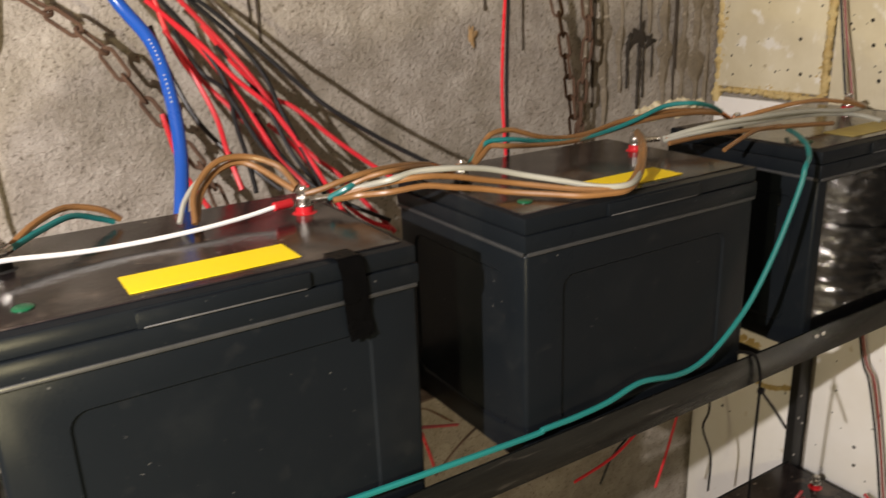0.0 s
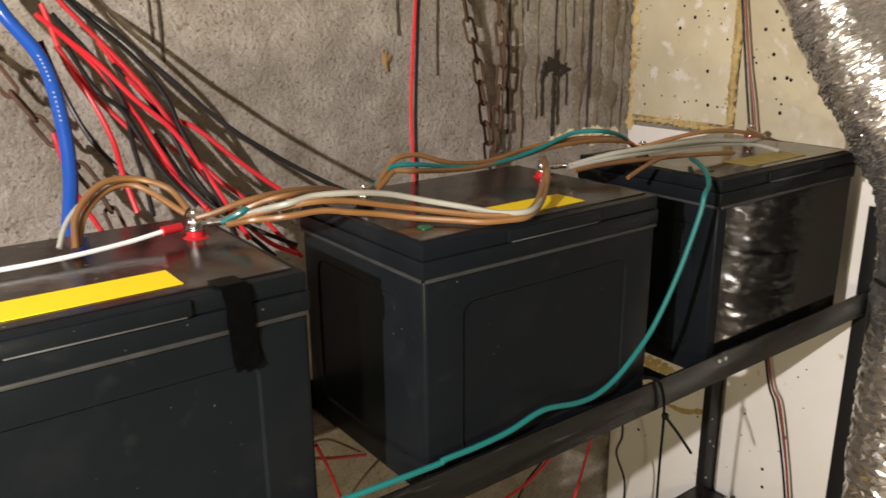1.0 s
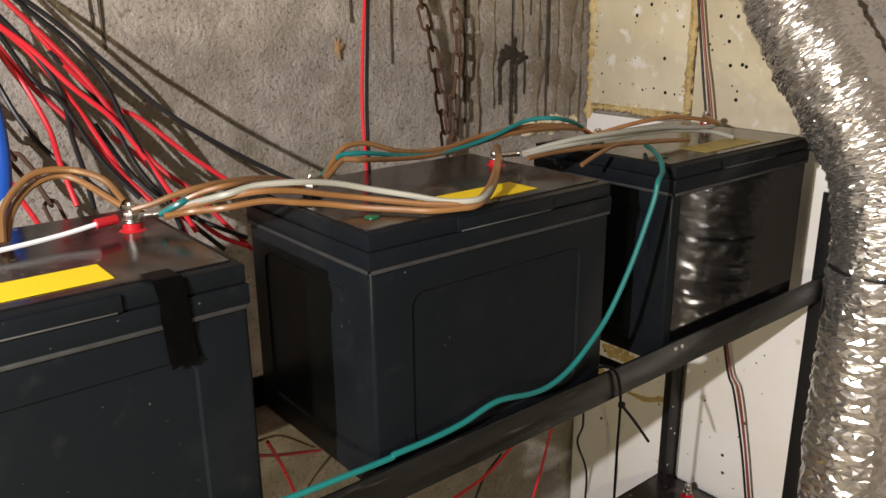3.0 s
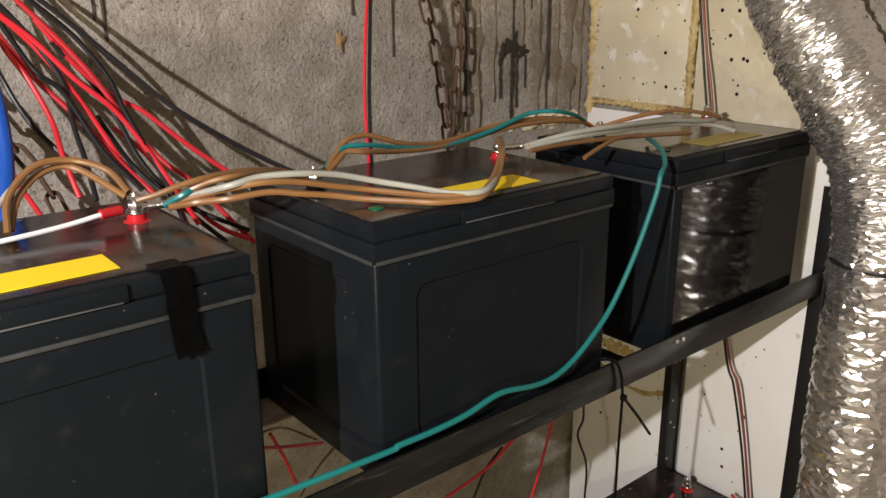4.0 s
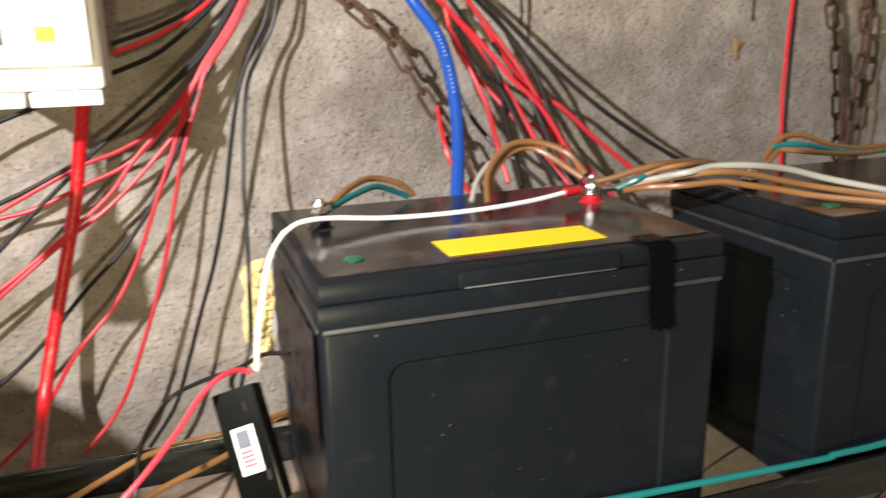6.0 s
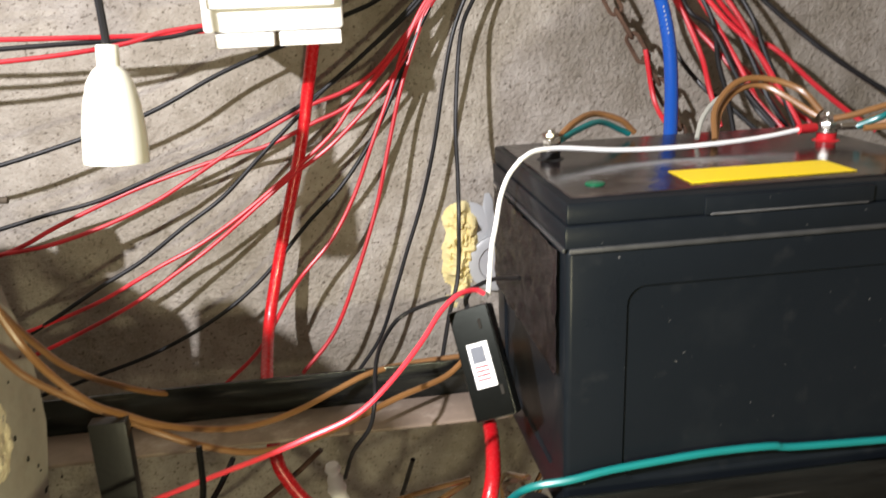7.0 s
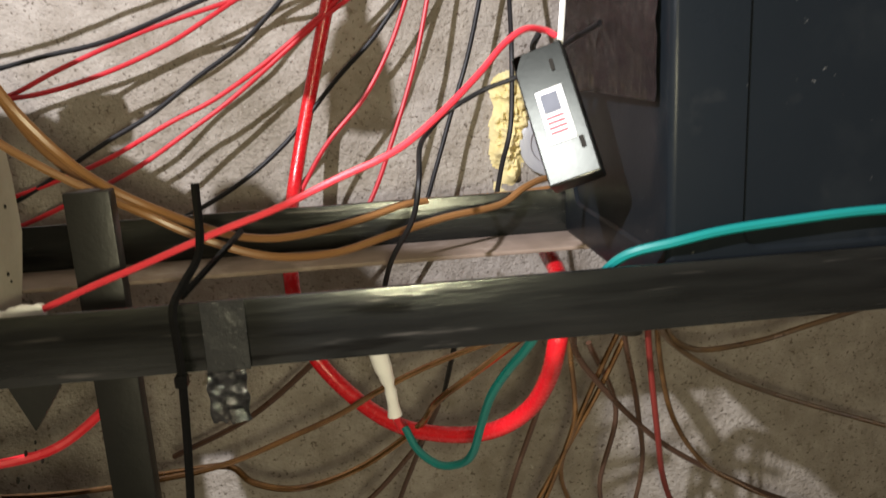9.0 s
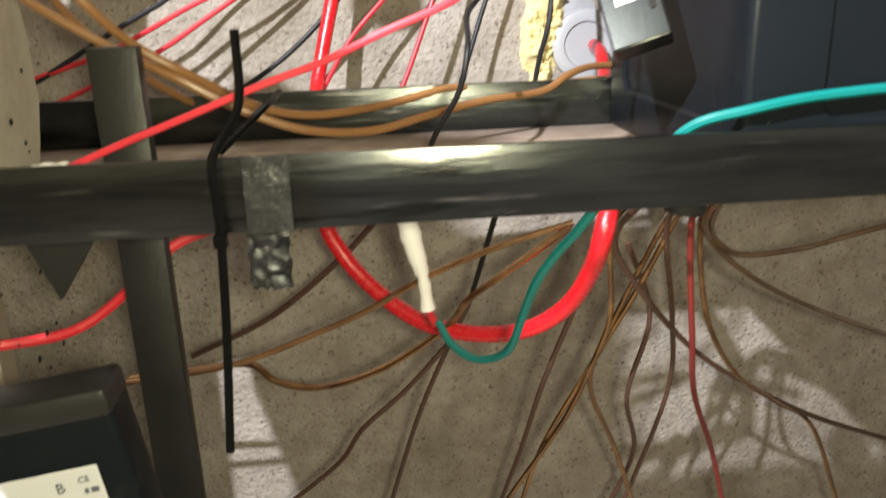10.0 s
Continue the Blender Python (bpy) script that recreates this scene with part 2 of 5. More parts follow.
def lathe(profile, seg=20, m=None):
    """A turned solid round z from (radius, height) pairs."""
    bm = bmesh.new()
    rings = []
    for r, z in profile:
        rings.append([bm.verts.new((r * math.cos(2 * math.pi * i / seg), r * math.sin(2 * math.pi * i / seg), z)) for i in range(seg)])
    for a, b in zip(rings, rings[1:]):
        for i in range(seg):
            bm.faces.new((a[i], a[(i + 1) % seg], b[(i + 1) % seg], b[i]))
    bm.faces.new(rings[0][::-1])
    bm.faces.new(rings[-1])
    return turned(bm, m) if m is not None else bm


def smooth_path(pts, per=7):
    p = [Vector(q) for q in pts]
    p = [p[0] * 2 - p[1]] + p + [p[-1] * 2 - p[-2]]
    out = []
    for i in range(1, len(p) - 2):
        for k in range(per):
            t = k / per
            a, b, c, d = p[i - 1], p[i], p[i + 1], p[i + 2]
            out.append(0.5 * ((2 * b) + (c - a) * t + (2 * a - 5 * b + 4 * c - d) * t * t + (3 * b - a - 3 * c + d) * t ** 3))
    out.append(p[-2])
    return out


def lumpy_patch(w, h, depth, seed, n=34):
    """An uneven low mound in x and z, facing -y, with a ragged rim."""
    bm = bmesh.new()
    g = {}
    size = min(w, h)
    nx, nz = int(n * w / size), int(n * h / size)
    for i in range(nx + 1):
        for j in range(nz + 1):
            u, v = 2 * i / nx - 1, 2 * j / nz - 1
            q = Vector((u * w / size, v * h / size, seed))
            edge = 0.78 - math.hypot(u, v) - 0.32 * noise.noise(q * 0.9) - 0.28 * noise.noise(q * 2.1)
            if edge > -0.1:
                lump = 0.40 + 0.9 * abs(noise.noise(q * 2.2)) + 0.6 * abs(noise.noise(q * 5.0)) + 0.25 * noise.noise(q * 11)
                g[i, j] = bm.verts.new((u * w, 0.004 - depth * max(0.0, min(1.0, edge * 2.6)) * lump, v * h))
    for i in range(nx):
        for j in range(nz):
            q = [g.get(k) for k in ((i, j), (i + 1, j), (i + 1, j + 1), (i, j + 1))]
            if all(q):
                bm.faces.new(q)
    return bm


def tube(pts, r, sides=8, per=7, radii=None):
    path = smooth_path(pts, per)
    bm = bmesh.new()
    rings, up = [], None
    for i, c in enumerate(path):
        d = (path[min(i + 1, len(path) - 1)] - path[max(i - 1, 0)]).normalized()
        if up is None:
            up = d.orthogonal().normalized()
        up = (up - d * up.dot(d)).normalized()
        side = d.cross(up)
        rr = r if radii is None else radii(i / (len(path) - 1))
        rings.append([bm.verts.new(c + (up * math.cos(a) + side * math.sin(a)) * rr) for a in (2 * math.pi * k / sides for k in range(sides))])
    for a, b in zip(rings, rings[1:]):
        for k in range(sides):
            bm.faces.new((a[k], a[(k + 1) % sides], b[(k + 1) % sides], b[k]))
    bm.faces.new(rings[0][::-1])
    bm.faces.new(rings[-1])
    return bm


CABLE_TEXT = {
    "red": "thin red insulated wire", "black": "thin black insulated wire", "redthick": "thick glossy red battery cable",
    "blue": "thick glossy blue insulated cable", "teal": "teal green insulated earth wire", "redin": "bright red insulated lead",
    "brown": "tan brown insulated wire", "brownd": "dark brown insulated wire", "copper": "clear insulated copper wire",
    "copperb": "tarnished clear insulated copper wire", "redb": "brick red insulated wire", "redd": "dull red insulated wire", "grey": "grey insulated wire", "white": "white insulated wire"}
WHERE = {
    "fan": ("spread across the rough concrete wall", "wires fanned over the wall"),
    "rfan": ("running down the wall behind the batteries", "wires running behind the batteries"),
    "drop": ("hanging down the wall behind the shelf", "hanging wire pair"), "dropx": ("hanging beside the white side wall", "hanging wire pair"),
    "sheath": ("hanging from the white box", ""), "bluec": ("curving down behind a battery", ""), "teal": ("draped along the front steel rail", ""),
    "tealloop": ("looped below the front rail", ""), "redloop": ("sagging in a loop below the shelf", ""),
    "redin": ("joined to the small metal case", ""), "blackin": ("hanging from the small metal case", ""),
    "brown": ("sagging over the empty end of the shelf", "brown wires over the shelf"), "low": ("spreading over the wall below the shelf", "wires below the shelf"),
    "lowr": ("hanging below the shelf", "wires below the shelf"), "gap": ("seen in the gap between two batteries", "wires below the shelf"),
    "whitelead": ("dropping to the small metal case", ""), "top": ("lying across the battery tops", "jumper wires on the batteries")}


def cable(where, colour, r, pts, sides=8):
    text, group = WHERE[where]
    r *= 1.3 if where == "low" else 1.0
    name = {"redthick": "battery_cable", "blue": "cable"}.get(colour, "wire")
    return single(name, tube(pts, r, 12 if r > 0.005 else sides), WIRE[colour], CABLE_TEXT[colour] + " " + text, "cable" if name != "wire" else "wire", group)


# ---------------------------------------------------------------- the room
WALL_Y, SIDE_X = 0.523, 0.889


def rough_sheet(width, height, nx, ny, depth, seed):
    """A sheet in x and z with an uneven face and a flat back, facing -y."""
    bm = bmesh.new()
    g = [[bm.verts.new((width * i / nx, -depth * noise.fractal(Vector((width * i / nx * 9 + seed, height * j / ny * 9, seed)), 0.9, 2.1, 5), height * j / ny))
          for j in range(ny + 1)] for i in range(nx + 1)]
    for i in range(nx):
        for j in range(ny):
            bm.faces.new((g[i][j], g[i + 1][j], g[i + 1][j + 1], g[i][j + 1]))
    ext = bmesh.ops.extrude_face_region(bm, geom=bm.faces[:])
    for v in (e for e in ext["geom"] if isinstance(e, bmesh.types.BMVert)):
        v.co.y = 0.15
    return bm


back = single("wall_back", turned(rough_sheet(3.1, 2.4, 240, 190, 0.006, 3.0), pose(-2.2, WALL_Y, 0)), CONCRETE,
              "rough grey concrete wall with pits and dark drips", "wall", kind="structure")
single("wall_side", box((SIDE_X, -2.4, 0), (SIDE_X + 0.15, WALL_Y - 0.01, 2.4)), CONCRETE, "rough grey concrete wall partly lined with white boards", "wall", kind="structure")
single("wall_left", box((-2.35, -2.4, 0), (-2.2, WALL_Y + 0.15, 2.4)), DARKROOM, "plain grey cellar wall", "wall", kind="structure")
single("wall_front", box((-2.2, -2.55, 0), (SIDE_X, -2.4, 2.4)), DARKROOM, "plain grey cellar wall", "wall", kind="structure")
single("floor", box((-2.35, -2.55, -0.12), (SIDE_X + 0.15, WALL_Y + 0.15, 0)), FLOORM, "bare grey concrete cellar floor", "floor", kind="structure")
single("ceiling", box((-2.35, -2.55, 2.4), (SIDE_X + 0.15, WALL_Y + 0.15, 2.52)), DARKROOM, "plain grey cellar ceiling", "ceiling", kind="structure")

# ---------------------------------------------------------------- shelf of steel angle
RZ0, RZ1 = 0.852, 0.891       # rails: lower and upper edge


def angle_rail(x0, x1, y_face, inward, z0, z1, leg=0.034, th=0.0035, bev=0.0008):
    bm = box((x0, min(y_face, y_face + inward * th), z0), (x1, max(y_face, y_face + inward * th), z1), bev)
    ya, yb = sorted((y_face + inward * (th + 0.0004), y_face + inward * leg))
    return box((x0, ya, z0), (x1, yb, z0 + th), bev, bm=bm)


shelf = thing("steel_shelf", "black painted steel angle shelf frame holding the batteries", "shelf", at=(0, 0, 0))
part("front_rail", angle_rail(-1.35, 0.845, -0.014, 1, RZ0, RZ1), RAILSTEEL, shelf, "dark rolled steel front rail with scuffs")
part("rear_rail", box((-1.35, 0.236, 0.852), (0.845, 0.2395, 0.893), 0.0008), RAILSTEEL, shelf)
part("rear_ledge", box((-1.35, 0.180, 0.852), (0.845, 0.2356, 0.8555), 0.0008), DUSTY, shelf, "dusty brown lower flange of the rear rail")
for x0, y0, z1 in ((0.834, -0.0175, 1.015), (0.834, 0.2400, 0.95)):
    bm = box((x0, y0, 0.0), (x0 + 0.034, y0 + 0.0035, z1), 0.0006)
    box((x0 + 0.0305, y0 + 0.0038, 0.0), (x0 + 0.034, y0 + 0.036, z1), 0.0006, bm=bm)
    part("post", bm, BLACKSTEEL, shelf, "black slotted steel corner post")
for z in (0.30, 0.42, 0.50, 0.56, 0.63, 0.70, 0.78, 0.96):
    for x, y in ((0.843, -0.0177), (0.858, -0.0177), (0.843, 0.2398), (0.858, 0.2398)):
        if random.random() < 0.8:
            part("worn_rivet", lathe([(0.0026, 0.0), (0.0020, 0.0008)], 8, pose(x + random.uniform(-0.002, 0.002), y, z + random.uniform(-0.01, 0.01), 90, 0, 0)), PAINTCHIP, shelf)
part("cross_bar", box((0.345, -0.009, 0.8475), (0.370, 0.234, 0.8515), 0.0008), DUSTY, shelf)
part("cross_bar", box((0.395, -0.009, 0.8475), (0.415, 0.234, 0.8515), 0.0008), BLACKSTEEL, shelf)
part("upright", turned(box((-0.0145, -0.003, -0.95), (0.0145, 0.011, 0.0), 0.0012), pose(-0.7815, 0.090, 0.940, 0, 0, 0)), BLACKSTEEL, shelf, "flat black steel bar with square top")
bm = bmesh.new()
tri = [bm.verts.new(p) for p in ((-0.836, 0.04, 0.8515), (-0.784, 0.04, 0.8515), (-0.817, 0.04, 0.802))]
f = bm.faces.new(tri)
e = bmesh.ops.extrude_face_region(bm, geom=[f])
for v in (q for q in e["geom"] if isinstance(q, bmesh.types.BMVert)):
    v.co.y += 0.006
part("bracket", bm, BLACKSTEEL, shelf, "triangular black gusset plate")
for x, z, y in ((0.448, 0.882, -0.0145), (0.462, 0.882, -0.0145)):
    part("screw", lathe([(0.0, 0), (0.0028, 0.0002), (0.0024, 0.0016), (0.0, 0.002)][1:3], 10, pose(x, y, z, 90, 0, 0)), STEEL, shelf)

# ---------------------------------------------------------------- batteries
BL, BW, BZ0, BZ1 = 0.320, 0.232, 0.8558, 1.115


def terminal(parent, x, y, red):
    z = BZ1 - 0.001
    t = part("terminal", lathe([(0.0122, 0), (0.0122, 0.0012), (0.0114, 0.0017), (0.0085, 0.0028), (0.0085, 0.0080), (0.0080, 0.0085)], 22, pose(x, y, z)),
             REDP if red else BLACKSTEEL, parent, "red ringed battery terminal" if red else "black ringed battery terminal")
    part("washer", lathe([(0.0085, 0.0085), (0.0088, 0.009), (0.0088, 0.0103), (0.0085, 0.0107)], 20, pose(x, y, z)), STEEL, t)
    bolt = bmesh.new()
    join(bolt, lathe([(0.0066, 0.0125), (0.0070, 0.013), (0.0070, 0.0175), (0.0064, 0.0182)], 6, pose(x, y, z, 0, 0, 15)))
    join(bolt, lathe([(0.0038, 0.018), (0.0038, 0.026), (0.0032, 0.0268)], 14, pose(x, y, z)))
    join(bolt, lathe([(0.0064, 0.0205), (0.0068, 0.0209), (0.0068, 0.0238), (0.0060, 0.0245)], 6, pose(x, y, z, 0, 0, 40)))
    part("bolt", bolt, STEEL, t, "zinc plated bolt and nut")


def pressed(bm, way, side, top, bottom, radius=0.014, depth=0.0022, step=0.0022):
    """Press a panel with round corners into the side of a case that faces the given way."""
    way = Vector(way)
    face = max((q for q in bm.faces if q.normal.dot(way) > 0.9), key=lambda q: q.calc_area())
    across = Vector((0, 0, 1)).cross(way)
    mid = face.calc_center_median()
    corners = sorted(face.verts, key=lambda v: math.atan2((v.co - mid).z, (v.co - mid).dot(across)))
    half = max((v.co - mid).dot(across) for v in corners)
    z_lo, z_hi = min(v.co.z for v in corners), max(v.co.z for v in corners)
    bm.faces.remove(face)

    def loop(shrink, sunk):
        out = []
        a, lo, hi, r = half - side - shrink, z_lo + bottom + shrink, z_hi - top - shrink, radius - shrink
        for k, (cx, cz) in enumerate(((-a + r, lo + r), (a - r, lo + r), (a - r, hi - r), (-a + r, hi - r))):
            arc = []
            for n in range(6):
                t = math.pi + (k + n / 5) * math.pi / 2
                p = mid + across * (cx + r * math.cos(t)) - way * sunk
                p.z = cz + r * math.sin(t)
                arc.append(bm.verts.new(p))
            out.append(arc)
        return out

    outer, inner = loop(0.0, 0.0), loop(step, depth)
    for k in range(4):
        for n in range(5):
            bm.faces.new((corners[k], outer[k][n + 1], outer[k][n]))
        bm.faces.new((corners[k], corners[(k + 1) % 4], outer[(k + 1) % 4][0], outer[k][5]))
    a, b = sum(outer, []), sum(inner, [])
    for n in range(24):
        bm.faces.new((a[n], a[(n + 1) % 24], b[(n + 1) % 24], b[n]))
    bm.faces.new(b)


def battery(x0, label, group="batteries on the shelf", z_off=0.0, y_off=0.0, film=False, sticker=YELLOW):
    ob = thing("battery", label, "battery", group, at=(x0, y_off, z_off))
    bm = box((0, 0, BZ0), (BL, BW, BZ1 - 0.034), 0.0048, 3)
    bm.normal_update()
    pressed(bm, (0, -1, 0), 0.040, 0.026, 0.030)
    pressed(bm, (1, 0, 0), 0.026, 0.022, 0.026)
    pressed(bm, (-1, 0, 0), 0.026, 0.022, 0.026)
    part("case", bm, CASE, ob, "matt charcoal black plastic case with pressed panels")
    part("lid_band", box((-0.0020, -0.0020, BZ1 - 0.0340), (BL + 0.0020, BW + 0.0020, BZ1 - 0.0165), 0.0022, 2), CASE, ob)
    part("lid", box((-0.0004, -0.0004, BZ1 - 0.0164), (BL + 0.0004, BW + 0.0004, BZ1 - 0.0010), 0.0020, 2), CASE, ob)
    part("grip", box((0.098, -0.0034, BZ1 - 0.0160), (0.226, -0.0006, BZ1 - 0.0030), 0.0012, 2), CASE, ob, "shallow moulded grip on the lid edge")
    part("top_plate", box((0.006, 0.012, BZ1 - 0.0012), (BL - 0.006, BW - 0.006, BZ1 + 0.0004), 0.0006, 1), CASETOP, ob, "glossy dusty top with soft reflections")
    part("handle_edge", box((0.102, -0.0042, BZ1 - 0.0158), (0.222, -0.0030, BZ1 - 0.0144), 0.0005, 1), EDGELIGHT, ob, "pale lower edge of the grip, highlight painted on")
    part("rim_edge", box((0.001, -0.0028, BZ1 - 0.0368), (BL - 0.001, -0.0002, BZ1 - 0.0328), 0.0012, 2), RIM, ob)
    part("rim_edge", box((-0.0028, 0.001, BZ1 - 0.0368), (-0.0002, BW - 0.001, BZ1 - 0.0328), 0.0012, 2), RIM, ob)
    part("label", turned(box((-0.065, -0.021, 0), (0.065, 0.021, 0.0006), 0.0002, 1), pose(0.166, 0.046, BZ1 + 0.0006)), sticker, ob, "blank yellow sticker")
    part("vent_cap", lathe([(0.0075, 0), (0.0075, 0.0012), (0.0066, 0.0018)], 18, pose(0.035, 0.045, BZ1)), GREENP, ob, "small green level cap")
    terminal(ob, 0.030, 0.146, False)
    terminal(ob, 0.286, 0.148, True)
    if film:
        bm = bmesh.new()
        nx, nz = 26, 26
        g = [[bm.verts.new((-0.0035 - 0.004 * abs(noise.noise(Vector((i * 0.31, j * 0.27, 4.0)))), 0.012 + 0.210 * i / nx, 0.972 + 0.106 * j / nz)) for j in range(nz + 1)] for i in range(nx + 1)]
        for i in range(nx):
            for j in range(nz):
                if j > 1:
                    bm.faces.new((g[i][j], g[i + 1][j], g[i + 1][j + 1], g[i][j + 1]))
        bmesh.ops.solidify(bm, geom=bm.faces[:], thickness=0.0004)
        part("film", bm, FILM, ob, "crumpled reddish clear film on the end")
    return ob


b1 = battery(-0.434, "charcoal black battery with tape on its corner", film=True)
b2 = battery(0.0, "charcoal black battery between two others on the shelf")
b3 = battery(0.440, "charcoal black battery reflecting the foil duct beside it", sticker=DULLYELLOW)
part("front_panel", box((0.014, -0.0008, BZ0 + 0.014), (BL - 0.008, 0.0012, BZ1 - 0.038)), ENDPANEL, b3, "glossy black front panel")
def draped_tape(line, width, lean, seed):
    """A strip of tape that follows (y, z) points, with creases and a ragged end."""
    bm = bmesh.new()
    run = smooth_path([(0, y, z) for y, z in line], 6)
    rows = []
    for i, p in enumerate(run):
        u = i / (len(run) - 1)
        rows.append([bm.verts.new((lean * u + width * (k / 8 - 0.5) * (1 + 0.10 * noise.noise(Vector((i * 0.23, k // 4, seed)))),
                                   p.y - 0.0016 * max(0, noise.noise(Vector((i * 0.21, k * 0.33, seed)))), p.z - (0.006 * noise.noise(Vector((k * 0.6, seed, 1))) if u > 0.97 else 0))) for k in range(9)])
    for a, b in zip(rows, rows[1:]):
        for k in range(8):
            bm.faces.new((a[k], a[k + 1], b[k + 1], b[k]))
    bmesh.ops.solidify(bm, geom=bm.faces[:], thickness=0.0004)
    return bm


part("tape_strip", turned(draped_tape([(0.020, BZ1 + 0.0016), (0.006, BZ1 + 0.0016), (-0.002, BZ1 + 0.0006), (-0.0048, BZ1 - 0.010), (-0.0046, BZ1 - 0.030), (-0.0034, BZ1 - 0.042), (-0.0030, BZ1 - 0.058), (-0.0050, BZ1 - 0.068)], 0.0215, 0.008, 3.0), pose(0.257, 0, 0)), TAPE, b1, "shiny black adhesive tape with a curled end")

TEAL_A = [(0.378, -0.02, 1.109), (0.371, -0.02, 1.084), (0.341, -0.02, 1.023), (0.306, -0.02, 0.971), (0.275, -0.02, 0.942), (0.244, -0.019, 0.92), (0.214, -0.019, 0.91), (0.184, -0.019, 0.91), (0.136, -0.018, 0.917), (0.091, -0.018, 0.909), (0.05, -0.016, 0.905), (0.011, -0.014, 0.904), (-0.013, -0.012, 0.901)]
TEAL_B = [(-0.206, -0.006, 0.898), (-0.235, -0.006, 0.906), (-0.270, -0.006, 0.910), (-0.317, -0.006, 0.911), (-0.361, -0.006, 0.909), (-0.402, -0.006, 0.906), (-0.432, -0.005, 0.901), (-0.458, 0.004, 0.893), (-0.470, 0.018, 0.876), (-0.474, 0.034, 0.855)]
# ---------------------------------------------------------------- jumper wires on the battery tops
def jumper(colour, r, pts):
    cable("top", colour, r, pts)


def bare_end(p, q):
    single("wire_end", tube([p, tuple((a + b) / 2 for a, b in zip(p, q)), q], 0.0033, 8, 3), WIRE["strand"], "bare twisted copper wire end at a terminal", "wire", "bare wire ends")


def lug(p, q):
    """A crimped ring lug from the wire end p to the bolt q."""
    ob = thing("cable_lug", "tinned crimp lug on a battery bolt", "lug", "cable lugs")
    a, b = Vector(p), Vector(q)
    part("barrel", tube([a, a.lerp(b, 0.3), a.lerp(b, 0.6)], 0.0034, 10, 3), STEEL, ob)
    part("tongue", tube([a.lerp(b, 0.55), a.lerp(b, 0.8), b], 0.0030, 8, 3, radii=lambda u: 0.0026 + 0.002 * u), STEEL, ob)


T1A, T1B = (-0.404, 0.146, 1.126), (-0.148, 0.148, 1.126)
T2B = (0.286, 0.148, 1.126)
bare_end((0.001, 0.158, 1.137), (0.022, 0.149, 1.128))
bare_end((0.449, 0.156, 1.142), (0.466, 0.148, 1.130))
bare_end((0.300, 0.112, 1.131), (0.312, 0.122, 1.132))
jumper("brown", 0.0030, [(-0.248, 0.160, 1.120), (-0.240, 0.178, 1.145), (-0.215, 0.190, 1.166), (-0.186, 0.190, 1.168), (-0.160, 0.176, 1.158), (-0.150, 0.156, 1.140)])
jumper("brown", 0.0030, [(-0.244, 0.168, 1.120), (-0.232, 0.184, 1.142), (-0.210, 0.196, 1.158), (-0.182, 0.196, 1.160), (-0.152, 0.158, 1.136)])
jumper("grey", 0.0024, [(-0.258, 0.175, 1.119), (-0.248, 0.186, 1.136), (-0.232, 0.194, 1.150), (-0.214, 0.198, 1.156)])
jumper("brown", 0.0030, [(-0.394, 0.156, 1.131), (-0.372, 0.180, 1.140), (-0.345, 0.205, 1.143), (-0.316, 0.215, 1.134), (-0.300, 0.220, 1.121)])
jumper("teal", 0.0028, [(-0.394, 0.152, 1.130), (-0.370, 0.176, 1.134), (-0.342, 0.200, 1.136), (-0.318, 0.214, 1.126), (-0.306, 0.218, 1.120)])
for p, q in (((-0.122, 0.136, 1.129), T1B), ((0.306, 0.128, 1.130), T2B), ((-0.394, 0.154, 1.130), T1A)):
    lug(p, (q[0], q[1], q[2] + 0.001))
# white lead from the red terminal to the end of the shelf
jumper("white", 0.0021, [(-0.176, 0.142, 1.128), (-0.212, 0.138, 1.124), (-0.260, 0.132, 1.122), (-0.310, 0.132, 1.121), (-0.355, 0.130, 1.123), (-0.398, 0.126, 1.128), (-0.424, 0.118, 1.129), (-0.439, 0.110, 1.124)])
ob = thing("crimp_terminal", "red insulated crimp on the white lead", "terminal")
part("sleeve", tube([(-0.180, 0.141, 1.128), (-0.170, 0.143, 1.128), (-0.162, 0.145, 1.128)], 0.0042, 12, 3), REDP, ob)
part("ring", lathe([(0.0080, 0), (0.0082, 0.0003), (0.0082, 0.0009), (0.0080, 0.0012)], 18, pose(-0.148, 0.148, 1.1250)), STEEL, ob)
# teal earth wire from the third battery down to the rail
cable("teal", "teal", 0.0030, [(0.500, 0.090, 1.122), (0.460, 0.050, 1.126), (0.424, 0.012, 1.124), (0.402, -0.008, 1.115)] + TEAL_A + TEAL_B[1:])

# ---------------------------------------------------------------- foil duct
DUCT = [(0.742, -0.130, 0.00), (0.742, -0.130, 0.40), (0.742, -0.130, 0.75), (0.742, -0.128, 0.98), (0.744, -0.108, 1.08), (0.744, -0.058, 1.165), (0.744, -0.004, 1.235), (0.746, 0.045, 1.305), (0.748, 0.10, 1.40), (0.75, 0.20, 1.55), (0.75, 0.32, 1.68), (0.75, 0.50, 1.80)]


